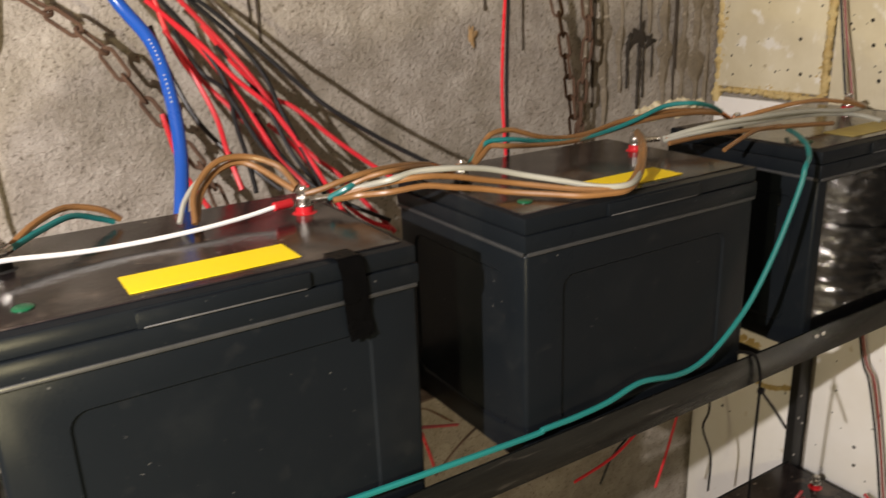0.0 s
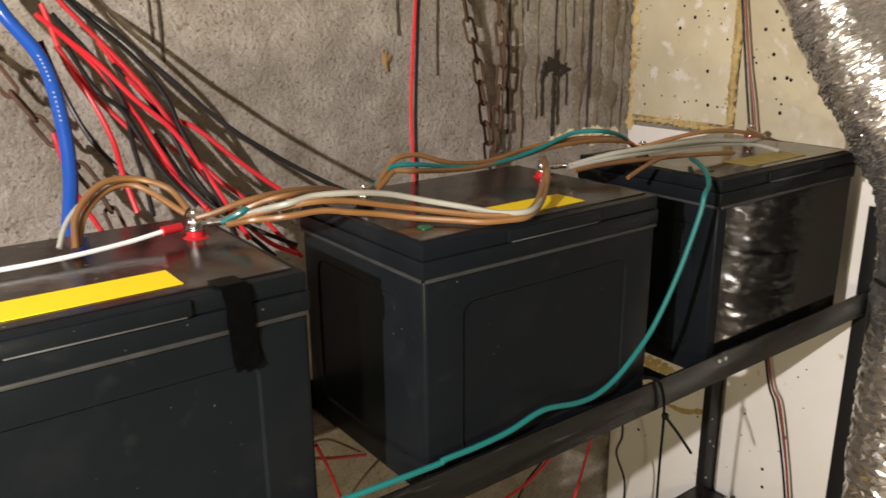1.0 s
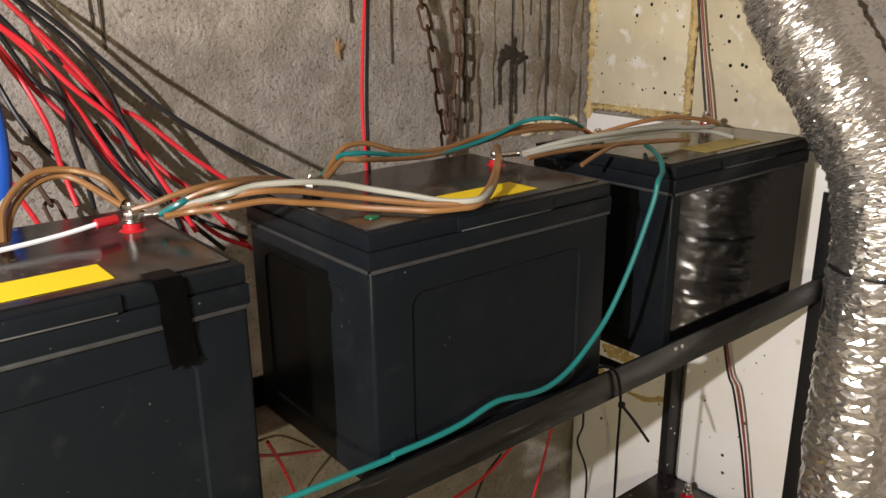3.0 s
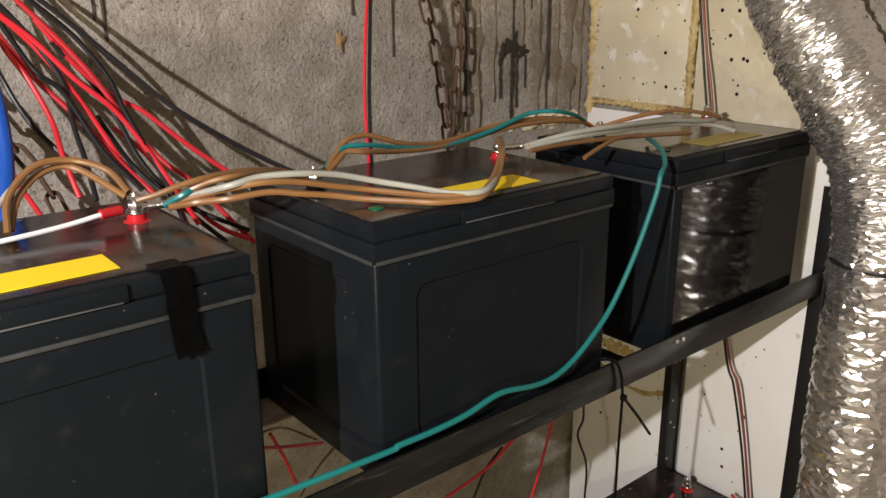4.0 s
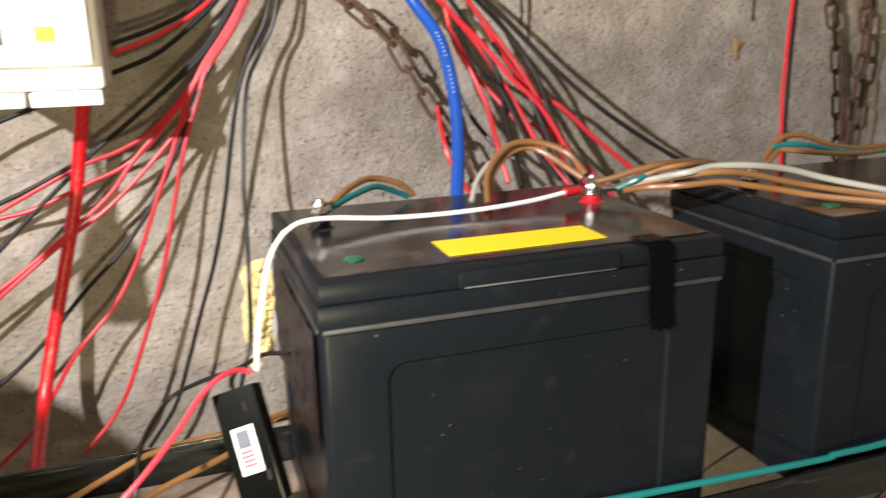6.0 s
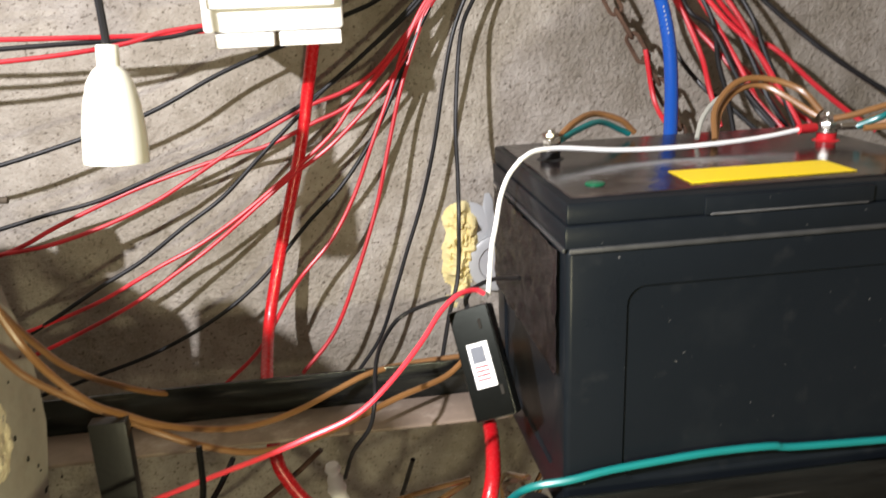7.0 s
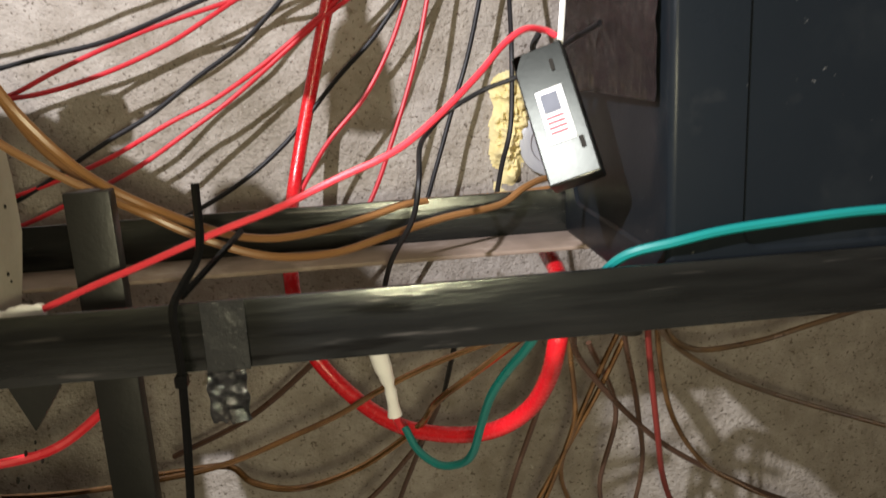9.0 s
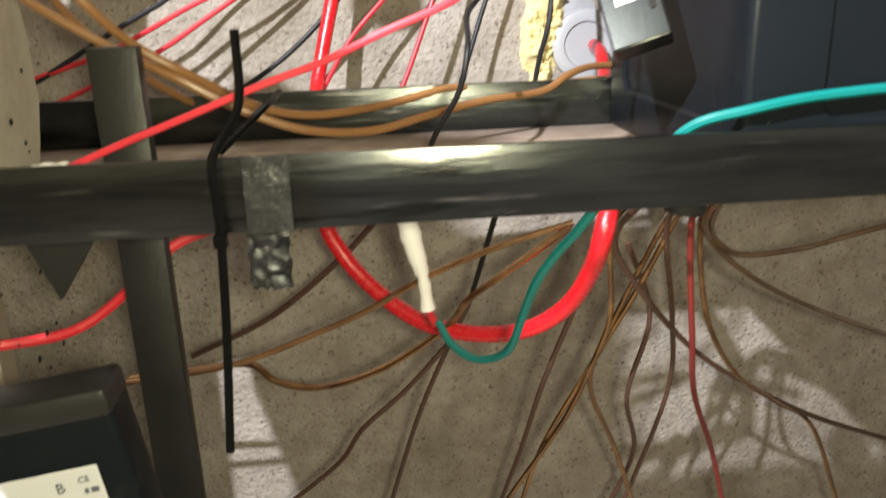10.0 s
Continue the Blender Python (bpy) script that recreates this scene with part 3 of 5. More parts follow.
def foil_duct(pts, r):
    path = smooth_path(pts, 56)
    bm = bmesh.new()
    rg = random.Random(11)
    sides, rings, up, run = 62, [], Vector((1, 0, 0)), 0.0
    for i, c in enumerate(path):
        d = (path[min(i + 1, len(path) - 1)] - path[max(i - 1, 0)]).normalized()
        up = (up - d * up.dot(d)).normalized()
        side = d.cross(up)
        if i:
            run += (c - path[i - 1]).length
        ring = []
        for k in range(sides):
            a = 2 * math.pi * (k + 0.5 * (i % 2) + rg.uniform(-0.38, 0.38)) / sides
            n = up * math.cos(a) + side * math.sin(a)
            q = c + n * r
            turn = (run + 0.010 * a / math.pi + 0.006 * noise.noise(q * 13)) / 0.019 % 1.0
            crumple = 0.0026 * (abs(2 * turn - 1) - 0.5) + 0.006 * noise.noise(q * 9) + 0.0045 * noise.noise(q * 24) + 0.0022 * noise.noise(q * 70) + rg.uniform(-0.0012, 0.0012)
            ring.append(bm.verts.new(q + n * crumple + d * rg.uniform(-0.0010, 0.0010)))
        rings.append(ring)
    for i, (a, b) in enumerate(zip(rings, rings[1:])):
        for k in range(sides):
            p, q, t, u = a[k], a[(k + 1) % sides], b[(k + 1) % sides], b[k]
            for tri in (((p, q, t), (p, t, u)) if rg.random() < 0.5 else ((p, q, u), (q, t, u))):
                bm.faces.new(tri)
    return bm


duct = thing("foil_duct", "crumpled silver aluminium foil flexible duct", "duct")
tagged(new("hose", mesh_of(foil_duct(DUCT, 0.066), "hose", FOIL, sharp=9))).parent = duct
part("joint", lathe([(0.0655, -0.003), (0.0668, -0.001), (0.0668, 0.001), (0.0655, 0.003)], 60, pose(0.742, -0.129, 0.955)), BLACKSTEEL, duct, "thin dark seam round the duct")

# ---------------------------------------------------------------- chains


def link_mesh():
    pts = []
    for k in range(16):
        a = 2 * math.pi * k / 16
        pts.append(Vector((0.0078 * math.cos(a), 0, 0.0078 * math.sin(a) + (0.0125 if math.sin(a) > 0 else -0.0125))))
    bm = bmesh.new()
    rings = []
    for i, c in enumerate(pts):
        d = (pts[(i + 1) % 16] - pts[i - 1]).normalized()
        side = Vector((0, 1, 0))
        n = d.cross(side)
        rings.append([bm.verts.new(c + (side * math.cos(t) + n * math.sin(t)) * 0.0027) for t in (2 * math.pi * k / 6 for k in range(6))])
    for i in range(16):
        a, b = rings[i], rings[(i + 1) % 16]
        for k in range(6):
            bm.faces.new((a[k], a[(k + 1) % 6], b[(k + 1) % 6], b[k]))
    return mesh_of(bm, "link", RUST)


LINK = link_mesh()


def chain(pts, label):
    ob = thing("chain", label, "chain", "rusty chains")
    path = smooth_path(pts, 40)
    run, k, last = 0.0, 0, path[0]
    for i in range(1, len(path)):
        run += (path[i] - last).length
        last = path[i]
        if run >= 0.0335:
            run, k = 0.0, k + 1
            d = (path[i] - path[i - 1]).normalized()
            m = Matrix.Translation(path[i]) @ d.to_track_quat("Z", "Y").to_matrix().to_4x4() @ pose(0, 0, 0, 0, 0, 20 + 90 * (k % 2) + random.uniform(-18, 18))
            ln = new("link", LINK)
            ln.parent, ln.matrix_basis = ob, m


chain([(0.405, 0.482, 1.45), (0.430, 0.482, 1.32), (0.452, 0.482, 1.245), (0.469, 0.482, 1.163), (0.486, 0.482, 1.06)], "rusty iron chain hanging on the concrete wall")
chain([(0.500, 0.478, 1.45), (0.498, 0.478, 1.314), (0.507, 0.478, 1.234), (0.497, 0.478, 1.161), (0.490, 0.478, 1.06)], "rusty iron chain hanging on the concrete wall")
chain([(-0.42, 0.470, 1.40), (-0.340, 0.470, 1.335), (-0.290, 0.468, 1.296), (-0.252, 0.465, 1.262), (-0.226, 0.462, 1.220), (-0.196, 0.460, 1.172), (-0.156, 0.460, 1.108), (-0.135, 0.46, 1.05), (-0.12, 0.46, 1.0)], "rusty iron chain slung down the wall behind the wires")

# ---------------------------------------------------------------- marks on the wall


def blob(cx, cz, w, h, seed, y=None, n=26, rough=0.35, depth=0.0012):
    """An irregular thin patch lying on the back wall."""
    bm = bmesh.new()
    y = WALL_Y - 0.0055 if y is None else y
    c0, ring = bm.verts.new((cx, y - depth, cz)), []
    for k in range(n):
        a = 2 * math.pi * k / n
        s = 1 + rough * noise.noise(Vector((math.cos(a) * 2 + seed, math.sin(a) * 2, seed * 3.1))) * 2
        ring.append(bm.verts.new((cx + w * s * math.cos(a), y + 0.003, cz + h * s * math.sin(a))))
    for k in range(n):
        bm.faces.new((c0, ring[k], ring[(k + 1) % n]))
    return bm


def drip(x, z0, z1, r, seed):
    pts = [(x + 0.002 * noise.noise(Vector((seed, k * 0.7, 0))), WALL_Y - 0.003, z0 + (z1 - z0) * k / 9) for k in range(10)]
    return tube(pts, r, 6, 4, radii=lambda u: r * (0.7 + 0.8 * abs(noise.noise(Vector((seed, u * 14, 1))))))


stain = thing("tar_stain", "black tarry stain with drips on the concrete", "stain")
bm = blob(0.670, 1.216, 0.018, 0.018, 1.7, rough=0.5)
join(bm, blob(0.642, 1.205, 0.009, 0.018, 4.1, rough=0.5))
join(bm, blob(0.696, 1.206, 0.012, 0.012, 6.3, rough=0.5))
part("patch", bm, STAIN, stain)
for x, z0, z1, r in ((0.640, 1.21, 1.125, 0.0032), (0.668, 1.20, 1.085, 0.0034), (0.680, 1.20, 1.105, 0.0028), (0.702, 1.20, 1.14, 0.0022), (0.670, 1.40, 1.225, 0.0018)):
    part("drip", drip(x, z0, z1, r, x * 50), STAIN, stain)
drips = thing("drip_marks", "dark damp drip marks running down the concrete", "stain")
for x, z0, z1, r in ((0.760, 1.45, 1.09, 0.0030), (0.558, 1.40, 1.10, 0.0028), (0.403, 1.45, 1.21, 0.0018), (0.328, 1.42, 1.275, 0.0022), (-0.040, 1.40, 1.250, 0.0022),
                     (0.715, 1.40, 1.28, 0.0016), (0.60, 1.45, 1.31, 0.0018), (-0.052, 1.35, 1.275, 0.0014), (0.765, 1.40, 1.15, 0.0018)):
    part("drip", drip(x, z0, z1, r, x * 31), DRIP, drips)
damp = thing("damp_streaks", "broad brown damp streaks on the concrete by the corner", "stain")
for k, (x, z0, z1, w) in enumerate(((0.585, 1.60, 1.06, 0.013), (0.622, 1.52, 1.12, 0.009), (0.735, 1.60, 1.07, 0.014), (0.785, 1.60, 1.08, 0.012), (0.822, 1.60, 1.06, 0.016), (0.852, 1.60, 1.05, 0.011), (0.690, 1.60, 1.22, 0.010), (0.540, 1.50, 1.08, 0.008))):
    m = 44
    bm = bmesh.new()
    edge = []
    for n in range(m + 1):
        z = z0 + (z1 - z0) * n / m
        half_w = 1.5 * w * (0.25 + 1.3 * abs(noise.noise(Vector((k * 3.1, z * 22, 0.5)))) + 0.5 * noise.noise(Vector((k * 1.7, z * 90, 2.5)))) * min(1, (m - n) / 9 + 0.15)
        c = x + 0.006 * noise.noise(Vector((k, z * 14, 4.0)))
        edge.append([bm.verts.new((c - half_w, WALL_Y - 0.0015, z)), bm.verts.new((c, WALL_Y - 0.0065, z)), bm.verts.new((c + half_w, WALL_Y - 0.0015, z))])
    for p, q in zip(edge, edge[1:]):
        bm.faces.new((p[0], p[1], q[1], q[0]))
        bm.faces.new((p[1], p[2], q[2], q[1]))
    part("streak", bm, DAMP, damp)
single("rust_bloom", blob(0.302, 1.237, 0.010, 0.016, 2.2, rough=0.6), RUSTSPOT, "small ochre rust bloom on the concrete", "stain")

# ---------------------------------------------------------------- side wall of insulation board
def side_panel(y0, y1, z0, z1, proud, label, material):
    return single("insulation_panel", box((SIDE_X - proud, y0, z0), (SIDE_X - 0.0005, y1, z1), 0.002, 2), material, label, "panel", "insulation panels", "structure")


side_panel(0.292, 0.515, 1.110, 2.35, 0.014, "yellowed white insulation board with black specks", BOARD)
side_panel(0.075, 0.276, 1.095, 2.35, 0.011, "yellowed white insulation board with black specks", BOARD)
side_panel(0.262, 0.515, 0.02, 1.090, 0.012, "stained white insulation board below the shelf", WHITEBOARD)
side_panel(-0.30, 0.236, 0.02, 1.085, 0.016, "white insulation board below the shelf, lit tone painted in", WHITEBOARD)


def foam_bead(pts, r, seed):
    bm = tube(pts, r, 10, 22, radii=lambda u: r * (0.45 + 1.1 * abs(noise.noise(Vector((u * 17, seed, 0)))) + 0.5 * abs(noise.noise(Vector((u * 51, seed, 2))))))
    for v in bm.verts:
        v.co += noise.noise_vector(v.co * 120) * 0.0025
    return bm


X = SIDE_X - 0.010
for pts, r in (([(X, 0.284, 1.11), (X, 0.286, 1.20), (X, 0.282, 1.30), (X, 0.284, 1.45)], 0.008), ([(X, 0.284, 1.103), (X, 0.36, 1.101), (X, 0.44, 1.104), (X, 0.51, 1.102)], 0.006),
               ([(X, 0.512, 1.08), (X + 0.002, 0.510, 1.18), (X, 0.511, 1.28), (X, 0.510, 1.45)], 0.009), ([(X, 0.272, 0.66), (X, 0.270, 0.56), (X, 0.268, 0.46), (X, 0.267, 0.40)], 0.008),
               ([(X - 0.004, 0.28, 0.545), (X - 0.004, 0.33, 0.525), (X - 0.004, 0.40, 0.53), (X - 0.004, 0.47, 0.56)], 0.006)):
    single("foam_bead", foam_bead(pts, r, pts[0][2] * 7), FOAM, "bead of yellow expanding foam along a board joint", "foam", "foam beads")
for y, z, w, h, seed in ((0.500, 1.26, 0.015, 0.17, 2.3), (0.292, 1.145, 0.022, 0.045, 5.2), (0.40, 1.112, 0.11, 0.013, 7.7), (0.288, 1.32, 0.010, 0.13, 8.1), (0.272, 0.60, 0.012, 0.10, 3.3), (0.40, 0.60, 0.09, 0.030, 4.6)):
    single("foam_smear", turned(lumpy_patch(w, h, 0.006, seed, 16), pose(SIDE_X - 0.013, y, z, 0, 0, -90)), FOAM, "ochre smear of foam on the board edge", "foam", "foam smears")
ring_at = pose(-0.374, WALL_Y + 0.004, 0.900, 90, 0, 0)
ring = thing("conduit_end", "grey plastic conduit end around the thick red cable", "conduit")
part("rim", lathe([(0.036, 0.0), (0.040, 0.002), (0.040, 0.016), (0.037, 0.018), (0.027, 0.018), (0.025, 0.015)], 32, ring_at), GREY, ring)
part("bore", lathe([(0.0235, 0.0135), (0.0230, 0.0146)], 32, ring_at), SPOT, ring, "dark inside of the conduit")
single("foam_seam", turned(lumpy_patch(0.120, 0.022, 0.016, 6.1, 22), pose(0.760, WALL_Y - 0.004, 1.076)), PALEFOAM, "lumpy pale foam seam behind the batteries", "foam")
bm = turned(lumpy_patch(0.034, 0.085, 0.020, 3.7), pose(-0.420, WALL_Y - 0.004, 0.920, 0, 8, 0))
single("foam_patch", bm, YELLOWFOAM, "yellow expanding foam patch on the concrete", "foam")
single("mortar_patch", blob(-0.385, 0.955, 0.026, 0.040, 8.4, rough=0.4, depth=0.003), GREY, "smooth pale grey mortar patch beside the foam", "patch")
specks = thing("black_specks", "black mould specks dotted over the boards", "stain")
rng = random.Random(7)
bm = bmesh.new()
for k in range(120):
    y, z = rng.uniform(0.08, 0.50), rng.choice((rng.uniform(1.13, 1.42), rng.uniform(1.13, 1.42), rng.uniform(0.42, 0.85)))
    r = rng.choice((0.0012, 0.0016, 0.0022, 0.0034))
    join(bm, lathe([(r, 0), (r * 0.8, 0.0006)], 8, pose(SIDE_X - (0.0142 if z > 1.1 and y > 0.285 else 0.0112 if z > 1.1 else 0.0122 if y > 0.25 else 0.0162), y, z, 0, -90, 0)))
part("specks", bm, SPOT, specks)
specks["kind"] = "stuff"

# ---------------------------------------------------------------- left end of the shelf
def left_board():
    """A standing sheet in y and z with a chipped upper edge."""
    bm = bmesh.new()
    # The unseen front edge is shaped so its shadow fits the lower wall.
    rim = [(0.154, 0.832), (0.158, 0.852), (0.168, 0.872), (0.180, 0.90), (0.180, 0.94), (0.174, 0.985), (0.160, 1.015), (0.140, 1.062), (0.124, 1.105), (0.086, 1.132), (0.02, 1.152), (-0.056, 1.178), (-0.12, 1.194), (-0.19, 1.220),
           (-0.24, 1.242), (-0.292, 1.274), (-0.305, 1.18), (-0.300, 0.8905), (0.024, 0.8905), (0.024, 0.832)]
    ring = [bm.verts.new((-0.862, y + 0.003 * noise.noise(Vector((y * 40, z * 40, 0))), z)) for y, z in rim]
    f = bm.faces.new(ring)
    ext = bmesh.ops.extrude_face_region(bm, geom=[f])
    for v in (e for e in ext["geom"] if isinstance(e, bmesh.types.BMVert)):
        v.co.x -= 0.022
    bmesh.ops.bevel(bm, geom=[e for e in bm.edges if e.calc_face_angle(0) > 1.2], offset=0.0025, segments=2, affect="EDGES")
    return bm


# Added out of view: blocks the bulb so the left wall falls in shade.
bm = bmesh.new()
blocker_face = bm.faces.new([bm.verts.new((x, 0.150, z)) for x, z in ((-2.2, 0.0), (-0.912, 0.0), (-0.912, 0.862), (-0.8845, 0.862), (-0.8845, 1.070), (-0.93, 1.105), (-0.99, 1.145), (-2.2, 1.20))])
for v in (q for q in bmesh.ops.extrude_face_region(bm, geom=[blocker_face])["geom"] if isinstance(q, bmesh.types.BMVert)):
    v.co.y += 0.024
single("wall_return", bm, DARKROOM, "low unseen wall added behind the board to block light", "wall", kind="structure")
panel = thing("partition_board", "chipped off-white foam board standing beside the shelf", "board")
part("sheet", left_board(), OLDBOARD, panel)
bm = bmesh.new()
for k in range(60):
    z, y = rng.uniform(0.72, 1.0), rng.uniform(0.0, 0.19)
    r = rng.choice((0.0012, 0.0018, 0.0026))
    join(bm, lathe([(r, 0), (r * 0.8, 0.0006)], 8, pose(-0.8617, y, z, 0, 90, 0)))
part("specks", bm, SPOT, panel)
bm = turned(lumpy_patch(0.045, 0.060, 0.008, 9.3), pose(-0.861, 0.075, 0.925, 0, 0, 90))
part("foam_smear", bm, PALEFOAM, panel)

# lamp holder hanging from a black flex
holder = thing("lamp_holder", "cream plastic lamp holder hanging from a black flex", "lamp holder")
part("shell", lathe([(0.0078, 0.0), (0.0085, 0.001), (0.0085, 0.016), (0.013, 0.020), (0.0175, 0.028), (0.0215, 0.045), (0.0240, 0.066), (0.0248, 0.086), (0.0245, 0.0905), (0.0215, 0.0905), (0.020, 0.088)], 40,
                    pose(-0.752, 0.155, 1.226, 176, 3, 0)), CREAM, holder)
part("flex", tube([(-0.752, 0.155, 1.222), (-0.753, 0.155, 1.26), (-0.756, 0.155, 1.34), (-0.760, 0.155, 1.5), (-0.765, 0.155, 2.4)], 0.0032, 8), WIRE["black"], holder)
part("screw_hole", lathe([(0.0022, 0), (0.0020, 0.0006)], 12, pose(-0.765, 0.1325, 1.172, 90, 0, 0)), GREY, holder)

# white switch box on the wall wires
sbox = thing("switch_box", "white plastic breaker box with a small window", "box")
part("body", box((-0.701, 0.312, 1.226), (-0.566, 0.432, 1.42), 0.004, 3), WHITEP, sbox)
part("cover", box((-0.694, 0.300, 1.248), (-0.573, 0.3115, 1.41), 0.003, 2), WHITEP, sbox)
part("gland", box((-0.690, 0.304, 1.2120), (-0.634, 0.342, 1.2255), 0.0015, 2), WHITEP, sbox)
part("gland", box((-0.629, 0.304, 1.2120), (-0.569, 0.342, 1.2255), 0.0015, 2), WHITEP, sbox)
part("switch", box((-0.667, 0.2955, 1.264), (-0.656, 0.2998, 1.284), 0.001, 1), GREY, sbox)
part("switch", box((-0.647, 0.2970, 1.267), (-0.643, 0.2998, 1.282), 0.0008, 1), INK, sbox)
part("indicator", box((-0.617, 0.2970, 1.270), (-0.601, 0.2998, 1.282), 0.001, 1), YELLOW, sbox)
part("marking", box((-0.688, 0.2990, 1.260), (-0.676, 0.2999, 1.272), 0.0002, 1), GREY, sbox)
part("marking", box((-0.622, 0.2990, 1.292), (-0.605, 0.2999, 1.295), 0.0002, 1), GREY, sbox)

# round cream plug at the end of the wires
plug = thing("plug", "cream plastic plug on the end of the wires", "plug")
part("shell", lathe([(0.012, 0.0), (0.018, 0.002), (0.0215, 0.010), (0.022, 0.030), (0.018, 0.045), (0.010, 0.060)], 30, pose(-0.908, 0.280, 1.082, 0, -90, 0)), CREAM, plug)
part("pin", lathe([(0.003, -0.014), (0.0034, -0.013), (0.0034, 0.001)], 12, pose(-0.908, 0.280, 1.084, 0, -90, 0)), DRIP, plug)

# small converter case hanging at the end of the first battery
facing = Vector((-0.415, -0.834, 0.366)).normalized()
upward = Vector((-0.27, 0.20, 0.94))
upward = (upward - facing * upward.dot(facing)).normalized()
AM = Matrix.Translation((-0.4845, 0.060, 0.9735)) @ Matrix(((-facing).cross(upward), -facing, upward)).transposed().to_4x4()
adapter = thing("converter_case", "small dark metal converter case hanging by its leads", "converter")
adapter.matrix_basis = AM
part("case", box((-0.0170, 0.0, -0.0450), (0.0170, 0.020, 0.0450), 0.0016, 2), ADAPTER, adapter)
part("front_plate", box((-0.0160, -0.0008, -0.0440), (0.0160, -0.0001, 0.0440), 0.0003, 1), ADAPTERLID, adapter, "satin metal front plate")
lab = part("label", box((-0.0085, -0.0016, -0.020), (0.0090, -0.0009, 0.016), 0.0003, 1), PAPER, adapter, "white sticker with unreadable print")
part("print_block", box((-0.0060, -0.0020, 0.000), (0.0050, -0.0017, 0.013), 0.0001, 1), INK, lab)
for k in range(4):
    part("print_bar", box((0.0008 - 0.0068, -0.0020, -0.0040 - 0.0034 * k), (0.0055, -0.0017, -0.0022 - 0.0034 * k), 0.0001, 1), REDINK, lab)
part("slot", box((0.0095, -0.0016, -0.028), (0.0125, -0.0009, -0.020), 0.0005, 1), SPOT, adapter)
part("slot", box((0.0060, -0.0016, 0.026), (0.0085, -0.0009, 0.034), 0.0005, 1), SPOT, adapter)
part("lead", tube([(-0.002, 0.010, 0.044), (-0.002, 0.011, 0.052), (0.004, 0.014, 0.060)], 0.0022, 8, 4), WIRE["black"], adapter)

# cable ties, tapes and joints
def tie(pts, label, r=0.0022, head=None):
    ob = thing("cable_tie", label, "cable tie", "cable ties")
    part("strap", tube(pts, r, 6, 5), TAPE, ob)
    if head:
        part("head", box([c - 0.0034 for c in head], [c + 0.0034 for c in head], 0.0008, 1), TAPE, ob)


tie([(-0.700, 0.02, 0.950), (-0.700, 0.010, 0.915), (-0.708, -0.006, 0.899), (-0.712, -0.0175, 0.890), (-0.712, -0.0185, 0.872), (-0.712, -0.0185, 0.851), (-0.715, -0.018, 0.80), (-0.721, -0.018, 0.729)],
    "black plastic cable tie hanging from the front rail", 0.0026, (-0.712, -0.0195, 0.850))
tie([(-0.710, -0.004, 0.892), (-0.692, 0.03, 0.907), (-0.684, 0.06, 0.913)], "black plastic cable tie round the brown wires", 0.0022)
tie([(0.300, -0.008, 0.900), (0.318, -0.0175, 0.897), (0.331, -0.0185, 0.878), (0.338, -0.018, 0.845), (0.340, -0.016, 0.78), (0.343, -0.014, 0.70), (0.345, -0.014, 0.60)], "black plastic cable tie looped over the front rail", 0.0019, (0.340, -0.0185, 0.842))
tie([(0.340, -0.0185, 0.842), (0.372, -0.018, 0.805), (0.402, -0.017, 0.768)], "tail of a black plastic cable tie", 0.0019)
tape = thing("tape_flag", "black tape wrapped on the rail, torn end painted with silvery sheen", "tape")
part("wrap", box((-0.699, -0.0158, 0.8515), (-0.6755, -0.0145, 0.8915), 0.0004, 1), FLAGTAPE, tape)
bm = bmesh.new()
g = [[bm.verts.new((-0.7000 + 0.0215 * i / 12 + 0.0006 * math.sin(j), -0.0155 - 0.004 * noise.noise(Vector((i * 0.35, j * 0.4, 2))), 0.8515 - 0.030 * j / 14 * (1 + 0.12 * noise.noise(Vector((i * 0.9, 0, 0)))))) for j in range(15)] for i in range(13)]
for i in range(12):
    for j in range(14):
        bm.faces.new((g[i][j], g[i + 1][j], g[i + 1][j + 1], g[i][j + 1]))
bmesh.ops.solidify(bm, geom=bm.faces[:], thickness=0.0006)
part("torn_end", bm, TAPESHEEN, tape, "crumpled shiny torn end")
joint = thing("taped_joint", "white taped wire joint hanging below the shelf", "wire joint")
part("tape_wrap", tube([(-0.612, 0.165, 0.832), (-0.609, 0.165, 0.805), (-0.604, 0.166, 0.78), (-0.598, 0.167, 0.755), (-0.595, 0.168, 0.728)], 0.006, 12, 5,
                       radii=lambda u: 0.0042 + 0.0040 * abs(math.sin(3.2 * u + 0.5)) + 0.0034 * noise.noise(Vector((u * 14, 0, 0)))), WHITETAPE, joint)
part("red_lead", tube([(-0.596, 0.168, 0.732), (-0.593, 0.168, 0.722), (-0.589, 0.166, 0.714)], 0.0032, 8, 4), WIRE["red"], joint)
inline = thing("inline_connector", "white inline connector on the red lead by the rail", "connector")
part("sleeve", tube([(-0.799, 0.039, 0.8795), (-0.814, 0.039, 0.8765), (-0.832, 0.040, 0.8725), (-0.856, 0.040, 0.8665)], 0.0062, 12, 5, radii=lambda u: 0.0036 + 0.0022 * min(1, 4 * u) + 0.0022 * noise.noise(Vector((u * 12, 3, 0)))), WHITETAPE, inline)

sleeve = thing("cable_sleeve", "short black rubber sleeve gathering the copper wires under the rail", "sleeve")
part("collar", lathe([(0.006, -0.010), (0.012, -0.009), (0.0135, -0.004), (0.0135, 0.010), (0.011, 0.013)], 22, pose(-0.446, 0.040, 0.842, 0, 8, 0)), BLACKSTEEL, sleeve)
